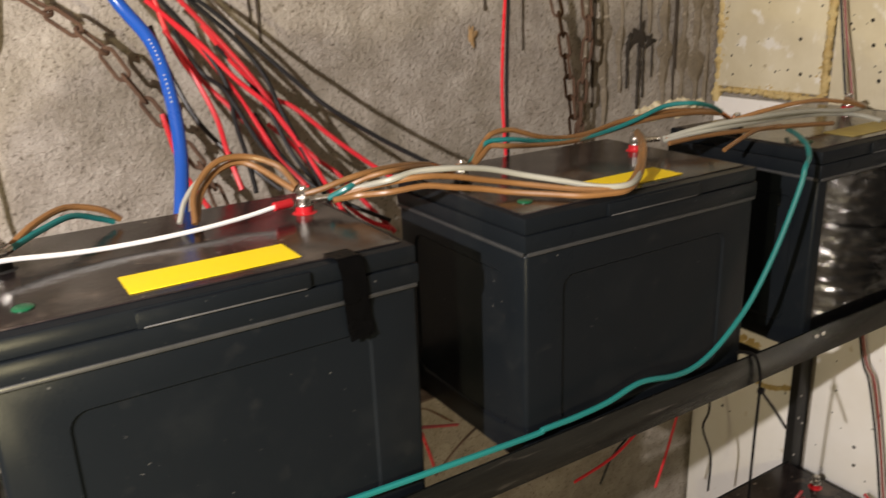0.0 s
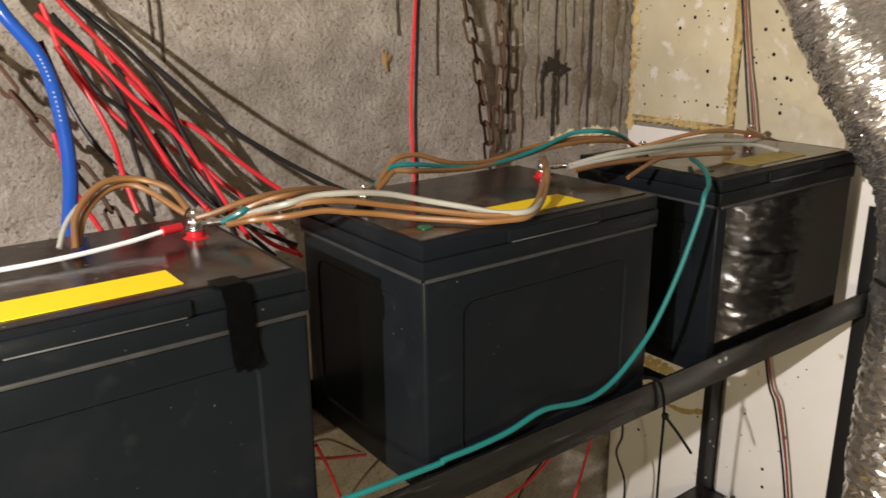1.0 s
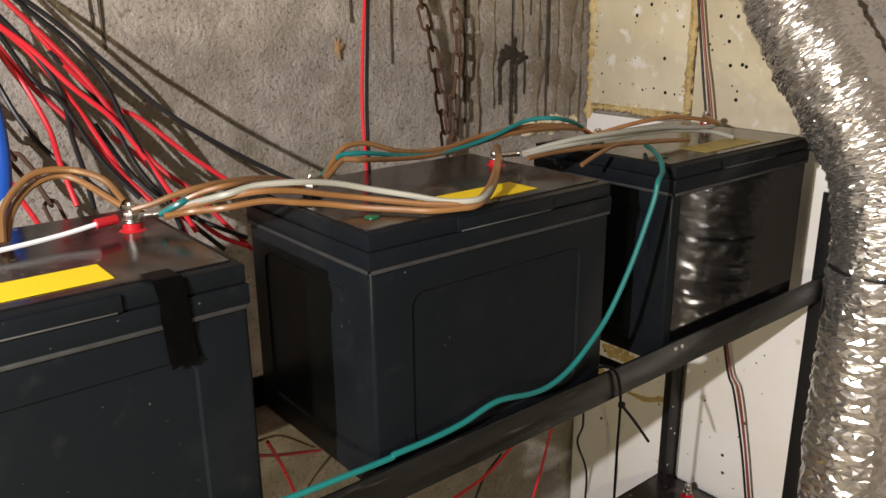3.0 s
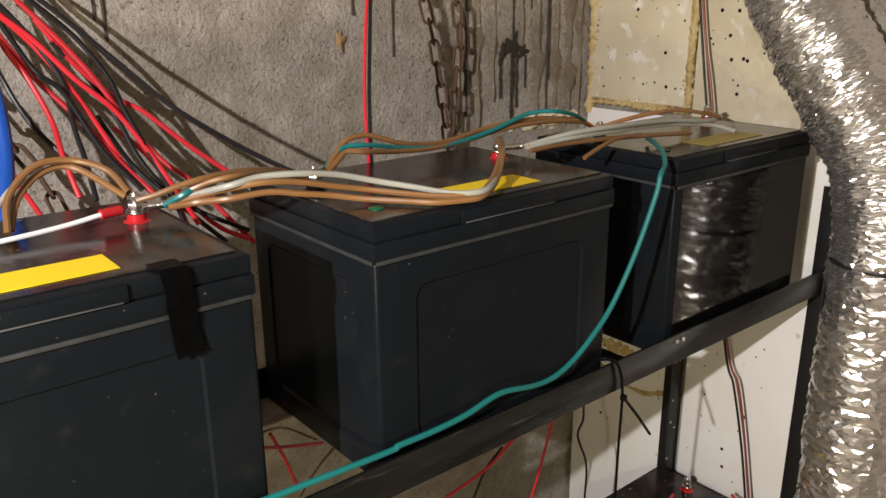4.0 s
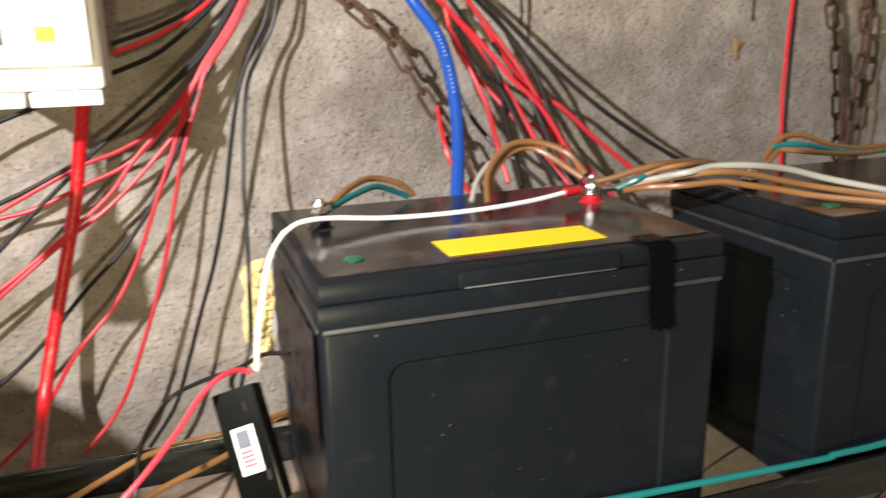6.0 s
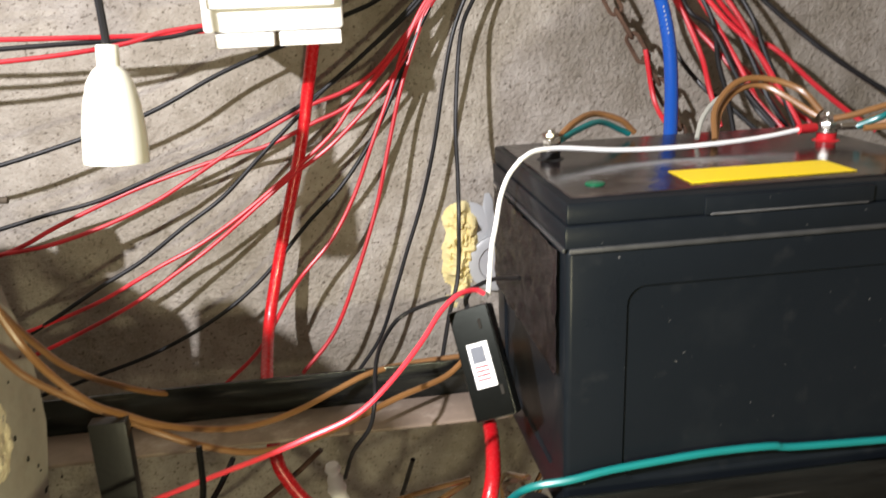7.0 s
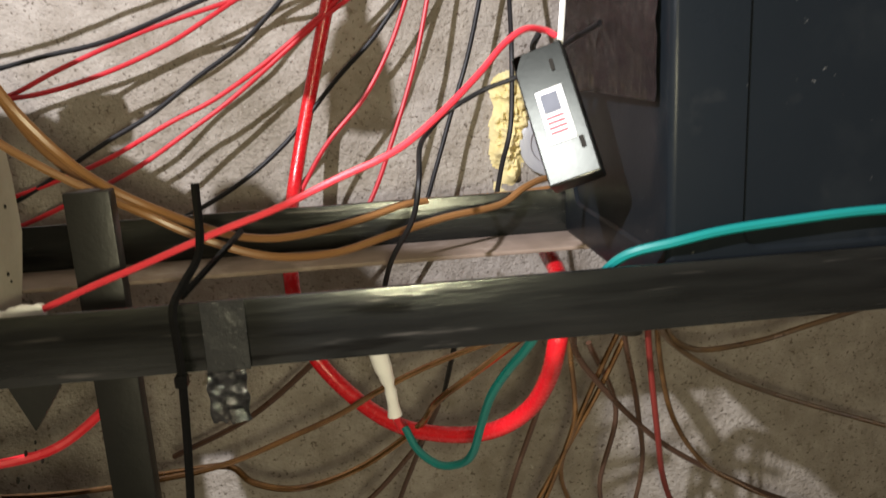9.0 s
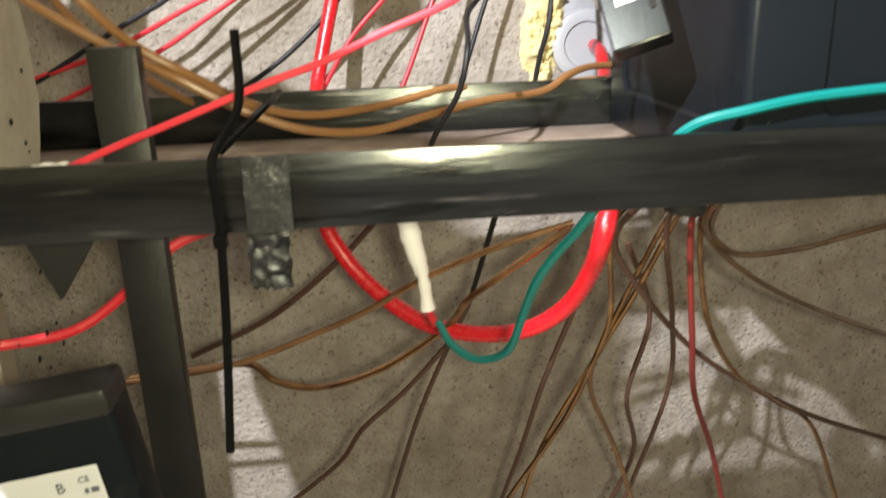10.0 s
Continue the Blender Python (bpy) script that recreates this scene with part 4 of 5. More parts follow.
# dark appliance below the left end
unit = thing("power_supply", "dark grey power supply block with a white rating label", "power supply")
unit.matrix_basis = Matrix.Translation((-0.828, -0.030, 0.695)) @ Matrix(((0.990, 0, -0.139), (0, 1, 0), (0.139, 0, 0.990))).to_4x4()
part("case", box((-0.08, 0.0, -0.20), (0.062, 0.032, 0.076), 0.005, 3), CASE, unit)
part("end_cap", box((-0.0805, -0.0016, 0.060), (0.0625, 0.0325, 0.0766), 0.004, 2), BLACKSTEEL, unit)
rating = part("rating_label", box((-0.055, -0.0014, -0.06), (0.046, -0.0004, 0.035), 0.0006, 1), RATING, unit, "white rating label")
for n, (a, b, c) in enumerate(((0.036, 0.0225, 0.0022), (0.0395, 0.0225, 0.004), (0.029, 0.014, 0.012), (0.006, 0.011, 0.016))):
    part("print_bar", box((a, -0.0019, b - 0.003), (a + c, -0.0015, b), 0.0001, 1), INK, rating)
for body, size, x, z in (("B", 0.0085, 0.022, 0.0225), ("CE", 0.0050, 0.0345, 0.0265)):
    cu = bpy.data.curves.new("letter", "FONT")
    cu.body, cu.size, cu.extrude = body, size, 0.0002
    holder_ob = new("tmp_letter", cu)
    letter_me = bpy.data.meshes.new_from_object(holder_ob)
    bpy.data.objects.remove(holder_ob)
    letter_me.materials.append(INK)
    letter = new("letter", letter_me)
    letter.parent, letter.matrix_basis = rating, pose(x, -0.0018, z, 90, 0, 0)

# lower battery and its leads
low = battery(0.52, "charcoal black battery on the lower steel rail", "batteries below", z_off=-0.705, y_off=0.02)
shelf2 = thing("lower_shelf", "black steel angle rails under the lower battery", "shelf")
part("front_rail", angle_rail(0.0, 0.845, 0.004, 1, 0.1470, 0.186), RAILSTEEL, shelf2)
part("rear_rail", box((0.0, 0.2545, 0.147), (0.845, 0.258, 0.186), 0.0008), RAILSTEEL, shelf2)
part("rear_ledge", box((0.0, 0.205, 0.147), (0.845, 0.2541, 0.1505), 0.0008), RAILSTEEL, shelf2)
for pts in ([(0.36, 0.07, 0.50), (0.44, 0.06, 0.475), (0.52, 0.07, 0.465), (0.60, 0.08, 0.465), (0.68, 0.11, 0.452), (0.74, 0.15, 0.425)],
            [(0.36, 0.09, 0.49), (0.46, 0.08, 0.462), (0.54, 0.10, 0.455), (0.64, 0.12, 0.452), (0.75, 0.16, 0.428)],
            [(0.68, 0.06, 0.430), (0.74, 0.05, 0.433), (0.80, 0.06, 0.436), (0.832, 0.09, 0.428)]):
    cable("lowr", "red", 0.0032, pts)

# ---------------------------------------------------------------- wires
cable("fan", "black", 0.0026, [(-0.386, 0.46, 1.402), (-0.409, 0.46, 1.343), (-0.442, 0.46, 1.288), (-0.478, 0.46, 1.242), (-0.543, 0.459, 1.19), (-0.593, 0.458, 1.151), (-0.623, 0.457, 1.124), (-0.667, 0.456, 1.084), (-0.72, 0.452, 1.034), (-0.77, 0.447, 1.001), (-0.822, 0.441, 0.965), (-0.871, 0.436, 0.939), (-0.942, 0.43, 0.898), (-0.981, 0.43, 0.879), (-1.02, 0.43, 0.866)])
cable("fan", "red", 0.0026, [(-0.38, 0.46, 1.402), (-0.401, 0.46, 1.343), (-0.43, 0.46, 1.288), (-0.464, 0.46, 1.242), (-0.524, 0.459, 1.176), (-0.567, 0.458, 1.15), (-0.608, 0.457, 1.136), (-0.65, 0.456, 1.116), (-0.706, 0.455, 1.087), (-0.756, 0.45, 1.058), (-0.798, 0.445, 1.035), (-0.859, 0.44, 1.011), (-0.924, 0.435, 0.994), (-0.98, 0.43, 0.989), (-1, 0.43, 0.987), (-1.02, 0.43, 0.986)])
cable("fan", "black", 0.0026, [(-0.619, 0.45, 1.211), (-0.705, 0.44, 1.179), (-0.79, 0.43, 1.139), (-0.897, 0.42, 1.107), (-0.969, 0.41, 1.09), (-0.995, 0.41, 1.085), (-1.02, 0.41, 1.082)])
cable("fan", "black", 0.0026, [(-0.387, 0.46, 1.402), (-0.411, 0.46, 1.343), (-0.445, 0.46, 1.288), (-0.482, 0.46, 1.243), (-0.565, 0.459, 1.172), (-0.618, 0.457, 1.137), (-0.684, 0.456, 1.105), (-0.766, 0.451, 1.075), (-0.854, 0.444, 1.043), (-0.918, 0.437, 1.03), (-0.98, 0.43, 1.016), (-1, 0.43, 1.012), (-1.02, 0.43, 1.01)])
cable("fan", "red", 0.0026, [(-0.38, 0.46, 1.402), (-0.4, 0.46, 1.343), (-0.429, 0.46, 1.288), (-0.462, 0.46, 1.242), (-0.547, 0.459, 1.145), (-0.61, 0.458, 1.113), (-0.666, 0.457, 1.09), (-0.707, 0.456, 1.082), (-0.788, 0.452, 1.06), (-0.842, 0.447, 1.042), (-0.909, 0.441, 1.015), (-0.949, 0.436, 0.996), (-0.984, 0.43, 0.985), (-1.002, 0.43, 0.98), (-1.02, 0.43, 0.977)])
cable("fan", "red", 0.0026, [(-0.382, 0.46, 1.402), (-0.404, 0.46, 1.343), (-0.435, 0.46, 1.288), (-0.469, 0.46, 1.242), (-0.496, 0.459, 1.2), (-0.554, 0.458, 1.139), (-0.585, 0.457, 1.101), (-0.629, 0.456, 1.064), (-0.696, 0.452, 1.014), (-0.754, 0.447, 0.978), (-0.803, 0.441, 0.956), (-0.874, 0.436, 0.921), (-0.942, 0.43, 0.898), (-0.981, 0.43, 0.887), (-1.02, 0.43, 0.88)])
cable("fan", "red", 0.0026, [(-0.38, 0.46, 1.402), (-0.401, 0.46, 1.343), (-0.43, 0.46, 1.288), (-0.464, 0.46, 1.242), (-0.486, 0.459, 1.193), (-0.527, 0.458, 1.144), (-0.586, 0.456, 1.088), (-0.644, 0.455, 1.048), (-0.734, 0.449, 0.979), (-0.785, 0.442, 0.946), (-0.843, 0.436, 0.911), (-0.92, 0.43, 0.877), (-0.97, 0.43, 0.858), (-1.02, 0.43, 0.846)])
cable("fan", "black", 0.0026, [(-0.379, 0.46, 1.402), (-0.399, 0.46, 1.343), (-0.428, 0.46, 1.288), (-0.46, 0.46, 1.242), (-0.483, 0.459, 1.199), (-0.53, 0.458, 1.104), (-0.577, 0.457, 1.038), (-0.623, 0.456, 0.993), (-0.686, 0.452, 0.926), (-0.747, 0.447, 0.881), (-0.821, 0.441, 0.846), (-0.892, 0.436, 0.825), (-0.968, 0.43, 0.806), (-0.994, 0.43, 0.801), (-1.02, 0.43, 0.797)])
cable("fan", "red", 0.0026, [(-0.381, 0.46, 1.402), (-0.402, 0.46, 1.343), (-0.432, 0.46, 1.288), (-0.466, 0.46, 1.242), (-0.489, 0.459, 1.206), (-0.514, 0.458, 1.143), (-0.539, 0.456, 1.084), (-0.564, 0.455, 1.024), (-0.597, 0.449, 0.97), (-0.645, 0.442, 0.918), (-0.695, 0.436, 0.841), (-0.743, 0.43, 0.798)])
cable("fan", "red", 0.0026, [(-0.379, 0.46, 1.402), (-0.399, 0.46, 1.343), (-0.427, 0.46, 1.288), (-0.46, 0.46, 1.242), (-0.479, 0.459, 1.205), (-0.5, 0.457, 1.148), (-0.518, 0.456, 1.083), (-0.538, 0.451, 1.008), (-0.566, 0.444, 0.932), (-0.601, 0.437, 0.854), (-0.646, 0.43, 0.803)])
cable("fan", "black", 0.0026, [(-0.373, 0.46, 1.402), (-0.383, 0.46, 1.342), (-0.398, 0.46, 1.287), (-0.418, 0.46, 1.25), (-0.434, 0.462, 1.209), (-0.447, 0.465, 1.151), (-0.461, 0.467, 1.077), (-0.479, 0.47, 1.006), (-0.502, 0.468, 0.941), (-0.52, 0.465, 0.889), (-0.543, 0.462, 0.829), (-0.578, 0.46, 0.78)])
cable("fan", "black", 0.0026, [(-0.373, 0.46, 1.402), (-0.378, 0.46, 1.342), (-0.388, 0.46, 1.287), (-0.407, 0.46, 1.25), (-0.427, 0.446, 1.209), (-0.44, 0.423, 1.115), (-0.444, 0.396, 1.053), (-0.448, 0.374, 1.005), (-0.453, 0.364, 0.939), (-0.468, 0.343, 0.899), (-0.486, 0.3, 0.856)])
cable("fan", "black", 0.0026, [(-0.693, 0.4, 1.232), (-0.752, 0.392, 1.222), (-0.807, 0.385, 1.221), (-0.861, 0.378, 1.22), (-0.924, 0.37, 1.218), (-0.972, 0.37, 1.217), (-1.02, 0.37, 1.216)])
cable("fan", "red", 0.0026, [(-0.693, 0.4, 1.234), (-0.75, 0.392, 1.228), (-0.791, 0.385, 1.218), (-0.852, 0.378, 1.21), (-0.927, 0.37, 1.205), (-0.974, 0.37, 1.202), (-1.02, 0.37, 1.201)])
cable("fan", "red", 0.0026, [(-0.705, 0.4, 1.227), (-0.773, 0.39, 1.225), (-0.833, 0.38, 1.226), (-0.922, 0.37, 1.228), (-0.971, 0.37, 1.229), (-1.02, 0.37, 1.23)])
cable("rfan", "red", 0.0031, [(-0.19, 0.45, 1.351), (-0.159, 0.45, 1.311), (-0.116, 0.446, 1.259), (-0.085, 0.429, 1.211), (-0.059, 0.411, 1.157), (-0.031, 0.394, 1.101), (-0.022, 0.377, 1.054), (-0.018, 0.36, 1.028)])
cable("rfan", "red", 0.0031, [(-0.197, 0.45, 1.312), (-0.169, 0.45, 1.285), (-0.14, 0.446, 1.257), (-0.109, 0.429, 1.216), (-0.075, 0.411, 1.179), (-0.048, 0.394, 1.131), (-0.032, 0.377, 1.094), (-0.009, 0.36, 1.041)])
cable("rfan", "black", 0.003, [(-0.176, 0.45, 1.343), (-0.148, 0.45, 1.311), (-0.098, 0.446, 1.261), (-0.072, 0.429, 1.216), (-0.063, 0.411, 1.177), (-0.048, 0.394, 1.131), (-0.033, 0.377, 1.084), (-0.024, 0.36, 1.036)])
cable("rfan", "red", 0.0031, [(-0.19, 0.45, 1.323), (-0.173, 0.45, 1.258), (-0.155, 0.432, 1.216), (-0.144, 0.408, 1.173), (-0.144, 0.384, 1.139), (-0.139, 0.36, 1.095)])
cable("rfan", "red", 0.0031, [(-0.181, 0.45, 1.277), (-0.145, 0.45, 1.217), (-0.124, 0.432, 1.188), (-0.099, 0.408, 1.152), (-0.079, 0.384, 1.117), (-0.059, 0.36, 1.088)])
cable("rfan", "black", 0.003, [(-0.196, 0.45, 1.283), (-0.179, 0.45, 1.222), (-0.162, 0.432, 1.173), (-0.138, 0.408, 1.135), (-0.123, 0.384, 1.12), (-0.091, 0.36, 1.087)])
cable("rfan", "black", 0.003, [(-0.181, 0.45, 1.312), (-0.144, 0.45, 1.263), (-0.121, 0.432, 1.213), (-0.122, 0.408, 1.165), (-0.121, 0.384, 1.129), (-0.122, 0.36, 1.089)])
cable("rfan", "red", 0.0031, [(-0.178, 0.45, 1.294), (-0.14, 0.45, 1.251), (-0.11, 0.432, 1.199), (-0.092, 0.408, 1.155), (-0.074, 0.384, 1.109), (-0.056, 0.36, 1.084)])
cable("rfan", "red", 0.0031, [(-0.136, 0.45, 1.281), (-0.101, 0.45, 1.23), (-0.065, 0.44, 1.191), (-0.04, 0.42, 1.174), (0.003, 0.4, 1.131), (0.042, 0.38, 1.096), (0.061, 0.36, 1.079)])
cable("rfan", "black", 0.003, [(-0.175, 0.46, 1.341), (-0.147, 0.45, 1.317), (-0.114, 0.44, 1.287), (-0.065, 0.42, 1.235), (-0.024, 0.37, 1.184), (0.028, 0.34, 1.142), (0.084, 0.31, 1.105), (0.11, 0.29, 1.092)])
cable("rfan", "red", 0.0031, [(-0.197, 0.45, 1.181), (-0.186, 0.44, 1.117), (-0.177, 0.4, 1.084), (-0.176, 0.36, 1.073)])
cable("rfan", "red", 0.0031, [(-0.074, 0.45, 1.195), (-0.041, 0.45, 1.143), (-0.016, 0.432, 1.107), (0.008, 0.408, 1.082), (0.038, 0.384, 1.038), (0.062, 0.36, 1.004)])
cable("rfan", "red", 0.0031, [(-0.067, 0.45, 1.153), (-0.036, 0.45, 1.122), (-0.012, 0.432, 1.081), (0.008, 0.408, 1.049), (0.029, 0.384, 1.024), (0.055, 0.36, 1.01)])
cable("rfan", "black", 0.003, [(-0.084, 0.45, 1.169), (-0.052, 0.45, 1.109), (-0.025, 0.42, 1.071), (0.011, 0.39, 1.045), (0.056, 0.36, 1.021)])
cable("rfan", "black", 0.003, [(-0.122, 0.45, 1.256), (-0.085, 0.45, 1.209), (-0.065, 0.432, 1.162), (-0.052, 0.408, 1.116), (-0.019, 0.384, 1.062), (0.024, 0.36, 1.012)])
cable("rfan", "black", 0.003, [(-0.17, 0.45, 1.276), (-0.144, 0.45, 1.226), (-0.125, 0.42, 1.202), (-0.1, 0.39, 1.139), (-0.071, 0.36, 1.093)])
cable("fan", "black", 0.0026, [(-0.564, 0.46, 1.264), (-0.515, 0.465, 1.281), (-0.475, 0.47, 1.302), (-0.433, 0.475, 1.344)])
cable("fan", "red", 0.0026, [(-0.565, 0.45, 1.254), (-0.516, 0.458, 1.272), (-0.462, 0.467, 1.304), (-0.427, 0.475, 1.344)])
cable("fan", "black", 0.0028, [(-0.567, 0.46, 1.233), (-0.518, 0.464, 1.253), (-0.47, 0.468, 1.289), (-0.442, 0.471, 1.317), (-0.412, 0.475, 1.362)])
blue_cable = cable("bluec", "blue", 0.0078, BLUE := [(-0.26, 0.46, 1.379), (-0.229, 0.45, 1.313), (-0.203, 0.42, 1.263), (-0.2, 0.38, 1.203), (-0.206, 0.35, 1.144), (-0.227, 0.3, 1.091)])
cable("drop", "red", 0.0022, [(0.25, 0.40, 2.40), (0.245, 0.37, 1.80), (0.240, 0.35, 1.50), (0.237, 0.34, 1.355), (0.222, 0.322, 1.314), (0.204, 0.305, 1.246), (0.189, 0.288, 1.179), (0.18, 0.27, 1.105)])
cable("drop", "black", 0.0024, [(0.256, 0.40, 2.40), (0.250, 0.37, 1.80), (0.245, 0.35, 1.50), (0.242, 0.34, 1.355), (0.227, 0.322, 1.314), (0.211, 0.305, 1.246), (0.196, 0.288, 1.179), (0.184, 0.27, 1.103)])
cable("dropx", "redb", 0.0022, [(0.845, 0.263, 1.363), (0.843, 0.252, 1.309), (0.841, 0.234, 1.219), (0.839, 0.209, 1.113), (0.838, 0.137, 0.718), (0.836, 0.105, 0.643), (0.834, 0.08, 0.542), (0.832, 0.063, 0.459), (0.83, 0.045, 0.375)])
cable("dropx", "black", 0.0022, [(0.845, 0.268, 1.363), (0.843, 0.258, 1.309), (0.841, 0.241, 1.219), (0.839, 0.22, 1.112), (0.838, 0.142, 0.716), (0.836, 0.114, 0.639), (0.834, 0.087, 0.539), (0.832, 0.069, 0.456), (0.83, 0.052, 0.371)])
cable("tealloop", "teal", 0.0032, [(-0.503, 0.03, 0.844), (-0.512, 0.044, 0.823), (-0.52, 0.059, 0.805), (-0.53, 0.073, 0.781), (-0.536, 0.088, 0.751), (-0.541, 0.102, 0.723), (-0.549, 0.117, 0.707), (-0.564, 0.131, 0.7), (-0.579, 0.146, 0.706), (-0.588, 0.16, 0.72)])
cable("redin", "redin", 0.0021, [(-0.475, 0.09, 1.02), (-0.483, 0.09, 1.024), (-0.498, 0.08, 1.025), (-0.514, 0.07, 1.016), (-0.533, 0.05, 1), (-0.56, 0.03, 0.979), (-0.587, 0.02, 0.961), (-0.622, 0.02, 0.947), (-0.657, 0.025, 0.932), (-0.693, 0.027, 0.920), (-0.738, 0.032, 0.903), (-0.768, 0.036, 0.892), (-0.802, 0.039, 0.8785)])
cable("blackin", "black", 0.002, [(-0.443, 0.1, 1.027), (-0.459, 0.14, 1.013), (-0.482, 0.16, 0.995), (-0.512, 0.17, 0.984), (-0.538, 0.18, 0.969), (-0.556, 0.16, 0.956), (-0.565, 0.13, 0.948), (-0.569, 0.1, 0.931), (-0.575, 0.1, 0.904), (-0.591, 0.12, 0.87), (-0.6, 0.14, 0.832)])
cable("brown", "brown", 0.003, [(-0.867, 0.09, 1.034), (-0.86, 0.1, 1.013), (-0.845, 0.11, 0.98), (-0.815, 0.11, 0.956), (-0.783, 0.11, 0.936), (-0.748, 0.105, 0.918), (-0.715, 0.11, 0.898), (-0.675, 0.12, 0.881), (-0.631, 0.14, 0.875), (-0.589, 0.155, 0.882), (-0.544, 0.18, 0.887), (-0.495, 0.21, 0.888), (-0.471, 0.225, 0.898), (-0.447, 0.243, 0.902), (-0.41, 0.262, 0.90)])
cable("brown", "brown", 0.003, [(-0.843, 0.06, 1.09), (-0.832, 0.06, 1.055), (-0.819, 0.06, 1.023), (-0.808, 0.07, 0.994), (-0.788, 0.08, 0.963), (-0.771, 0.1, 0.94), (-0.744, 0.11, 0.921), (-0.709, 0.14, 0.896), (-0.677, 0.16, 0.885), (-0.641, 0.18, 0.884), (-0.603, 0.21, 0.886), (-0.568, 0.23, 0.891), (-0.525, 0.25, 0.888), (-0.471, 0.255, 0.888), (-0.44, 0.262, 0.889), (-0.40, 0.268, 0.888)])
cable("brown", "brown", 0.003, [(-0.854, 0.08, 1.076), (-0.845, 0.097, 1.038), (-0.838, 0.127, 0.999), (-0.828, 0.16, 0.96), (-0.805, 0.197, 0.923), (-0.767, 0.24, 0.886), (-0.72, 0.29, 0.861)])
cable("whitelead", "white", 0.0021, [(-0.439, 0.11, 1.124), (-0.447, 0.12, 1.109), (-0.454, 0.12, 1.091), (-0.459, 0.115, 1.071), (-0.464, 0.11, 1.053), (-0.467, 0.105, 1.035), (-0.47, 0.1, 1.015)])
cable("low", "copper", 0.002, [(-0.406, 0.1, 0.836), (-0.387, 0.2, 0.788), (-0.411, 0.22, 0.718), (-0.433, 0.24, 0.645), (-0.458, 0.26, 0.565), (-0.511, 0.28, 0.464), (-0.532, 0.3, 0.404)])
cable("low", "copper", 0.002, [(-0.404, 0.1, 0.836), (-0.383, 0.2, 0.781), (-0.404, 0.225, 0.71), (-0.435, 0.25, 0.629), (-0.477, 0.275, 0.526), (-0.495, 0.3, 0.436)])
cable("low", "copper", 0.002, [(-0.438, 0.1, 0.836), (-0.444, 0.18, 0.783), (-0.43, 0.22, 0.687), (-0.434, 0.26, 0.6), (-0.391, 0.3, 0.495), (-0.347, 0.34, 0.375)])
cable("low", "brownd", 0.0022, [(-0.437, 0.1, 0.836), (-0.442, 0.18, 0.774), (-0.407, 0.216, 0.714), (-0.335, 0.252, 0.631), (-0.247, 0.288, 0.562), (-0.151, 0.324, 0.499), (-0.014, 0.36, 0.431)])
cable("low", "redd", 0.0022, [(-0.397, 0.1, 0.836), (-0.37, 0.2, 0.778), (-0.346, 0.235, 0.652), (-0.323, 0.27, 0.572), (-0.282, 0.305, 0.481), (-0.24, 0.34, 0.363)])
cable("low", "copper", 0.002, [(-0.393, 0.1, 0.836), (-0.362, 0.2, 0.777), (-0.335, 0.232, 0.675), (-0.286, 0.264, 0.597), (-0.223, 0.296, 0.543), (-0.153, 0.328, 0.483), (-0.079, 0.36, 0.33)])
cable("low", "copperb", 0.0022, [(-0.388, 0.1, 0.836), (-0.353, 0.2, 0.772), (-0.333, 0.22, 0.747), (-0.299, 0.24, 0.729), (-0.233, 0.26, 0.725), (-0.176, 0.28, 0.727), (-0.093, 0.3, 0.735)])
cable("low", "copperb", 0.0022, [(-0.39, 0.1, 0.836), (-0.357, 0.2, 0.767), (-0.284, 0.253, 0.702), (-0.178, 0.307, 0.638), (-0.021, 0.36, 0.562)])
cable("low", "copper", 0.0022, [(-0.476, 0.18, 0.788), (-0.526, 0.193, 0.77), (-0.571, 0.207, 0.749), (-0.608, 0.22, 0.727), (-0.643, 0.233, 0.703), (-0.689, 0.247, 0.679), (-0.748, 0.26, 0.653), (-0.807, 0.273, 0.637), (-0.909, 0.287, 0.624), (-1.01, 0.3, 0.623)])
cable("low", "copper", 0.0025, [(-0.478, 0.18, 0.785), (-0.526, 0.196, 0.745), (-0.557, 0.211, 0.716), (-0.575, 0.227, 0.685), (-0.631, 0.242, 0.643), (-0.689, 0.258, 0.62), (-0.732, 0.273, 0.622), (-0.758, 0.289, 0.634), (-0.815, 0.304, 0.625), (-0.878, 0.32, 0.613)])
cable("low", "brownd", 0.002, [(-0.569, 0.24, 0.667), (-0.611, 0.265, 0.607), (-0.656, 0.29, 0.553), (-0.683, 0.315, 0.501), (-0.749, 0.34, 0.434)])
cable("low", "black", 0.002, [(-0.53, 0.22, 0.792), (-0.536, 0.28, 0.721), (-0.54, 0.34, 0.658)])
cable("low", "brownd", 0.002, [(-0.552, 0.25, 0.695), (-0.57, 0.28, 0.638), (-0.599, 0.31, 0.549), (-0.633, 0.34, 0.422)])
cable("low", "brownd", 0.002, [(-0.469, 0.2, 0.704), (-0.484, 0.247, 0.611), (-0.496, 0.293, 0.51), (-0.512, 0.34, 0.408)])
cable("low", "red", 0.0028, [(-0.749, 0.16, 0.806), (-0.78, 0.148, 0.796), (-0.821, 0.136, 0.761), (-0.85, 0.124, 0.747), (-0.891, 0.112, 0.746), (-0.906, 0.1, 0.752)])
cable("low", "brownd", 0.0025, [(-0.627, 0.3, 0.768), (-0.667, 0.32, 0.722), (-0.739, 0.34, 0.66), (-0.826, 0.36, 0.614)])
cable("low", "brownd", 0.002, [(-0.417, 0.22, 0.755), (-0.38, 0.255, 0.669), (-0.386, 0.29, 0.567), (-0.363, 0.325, 0.476), (-0.387, 0.36, 0.364)])
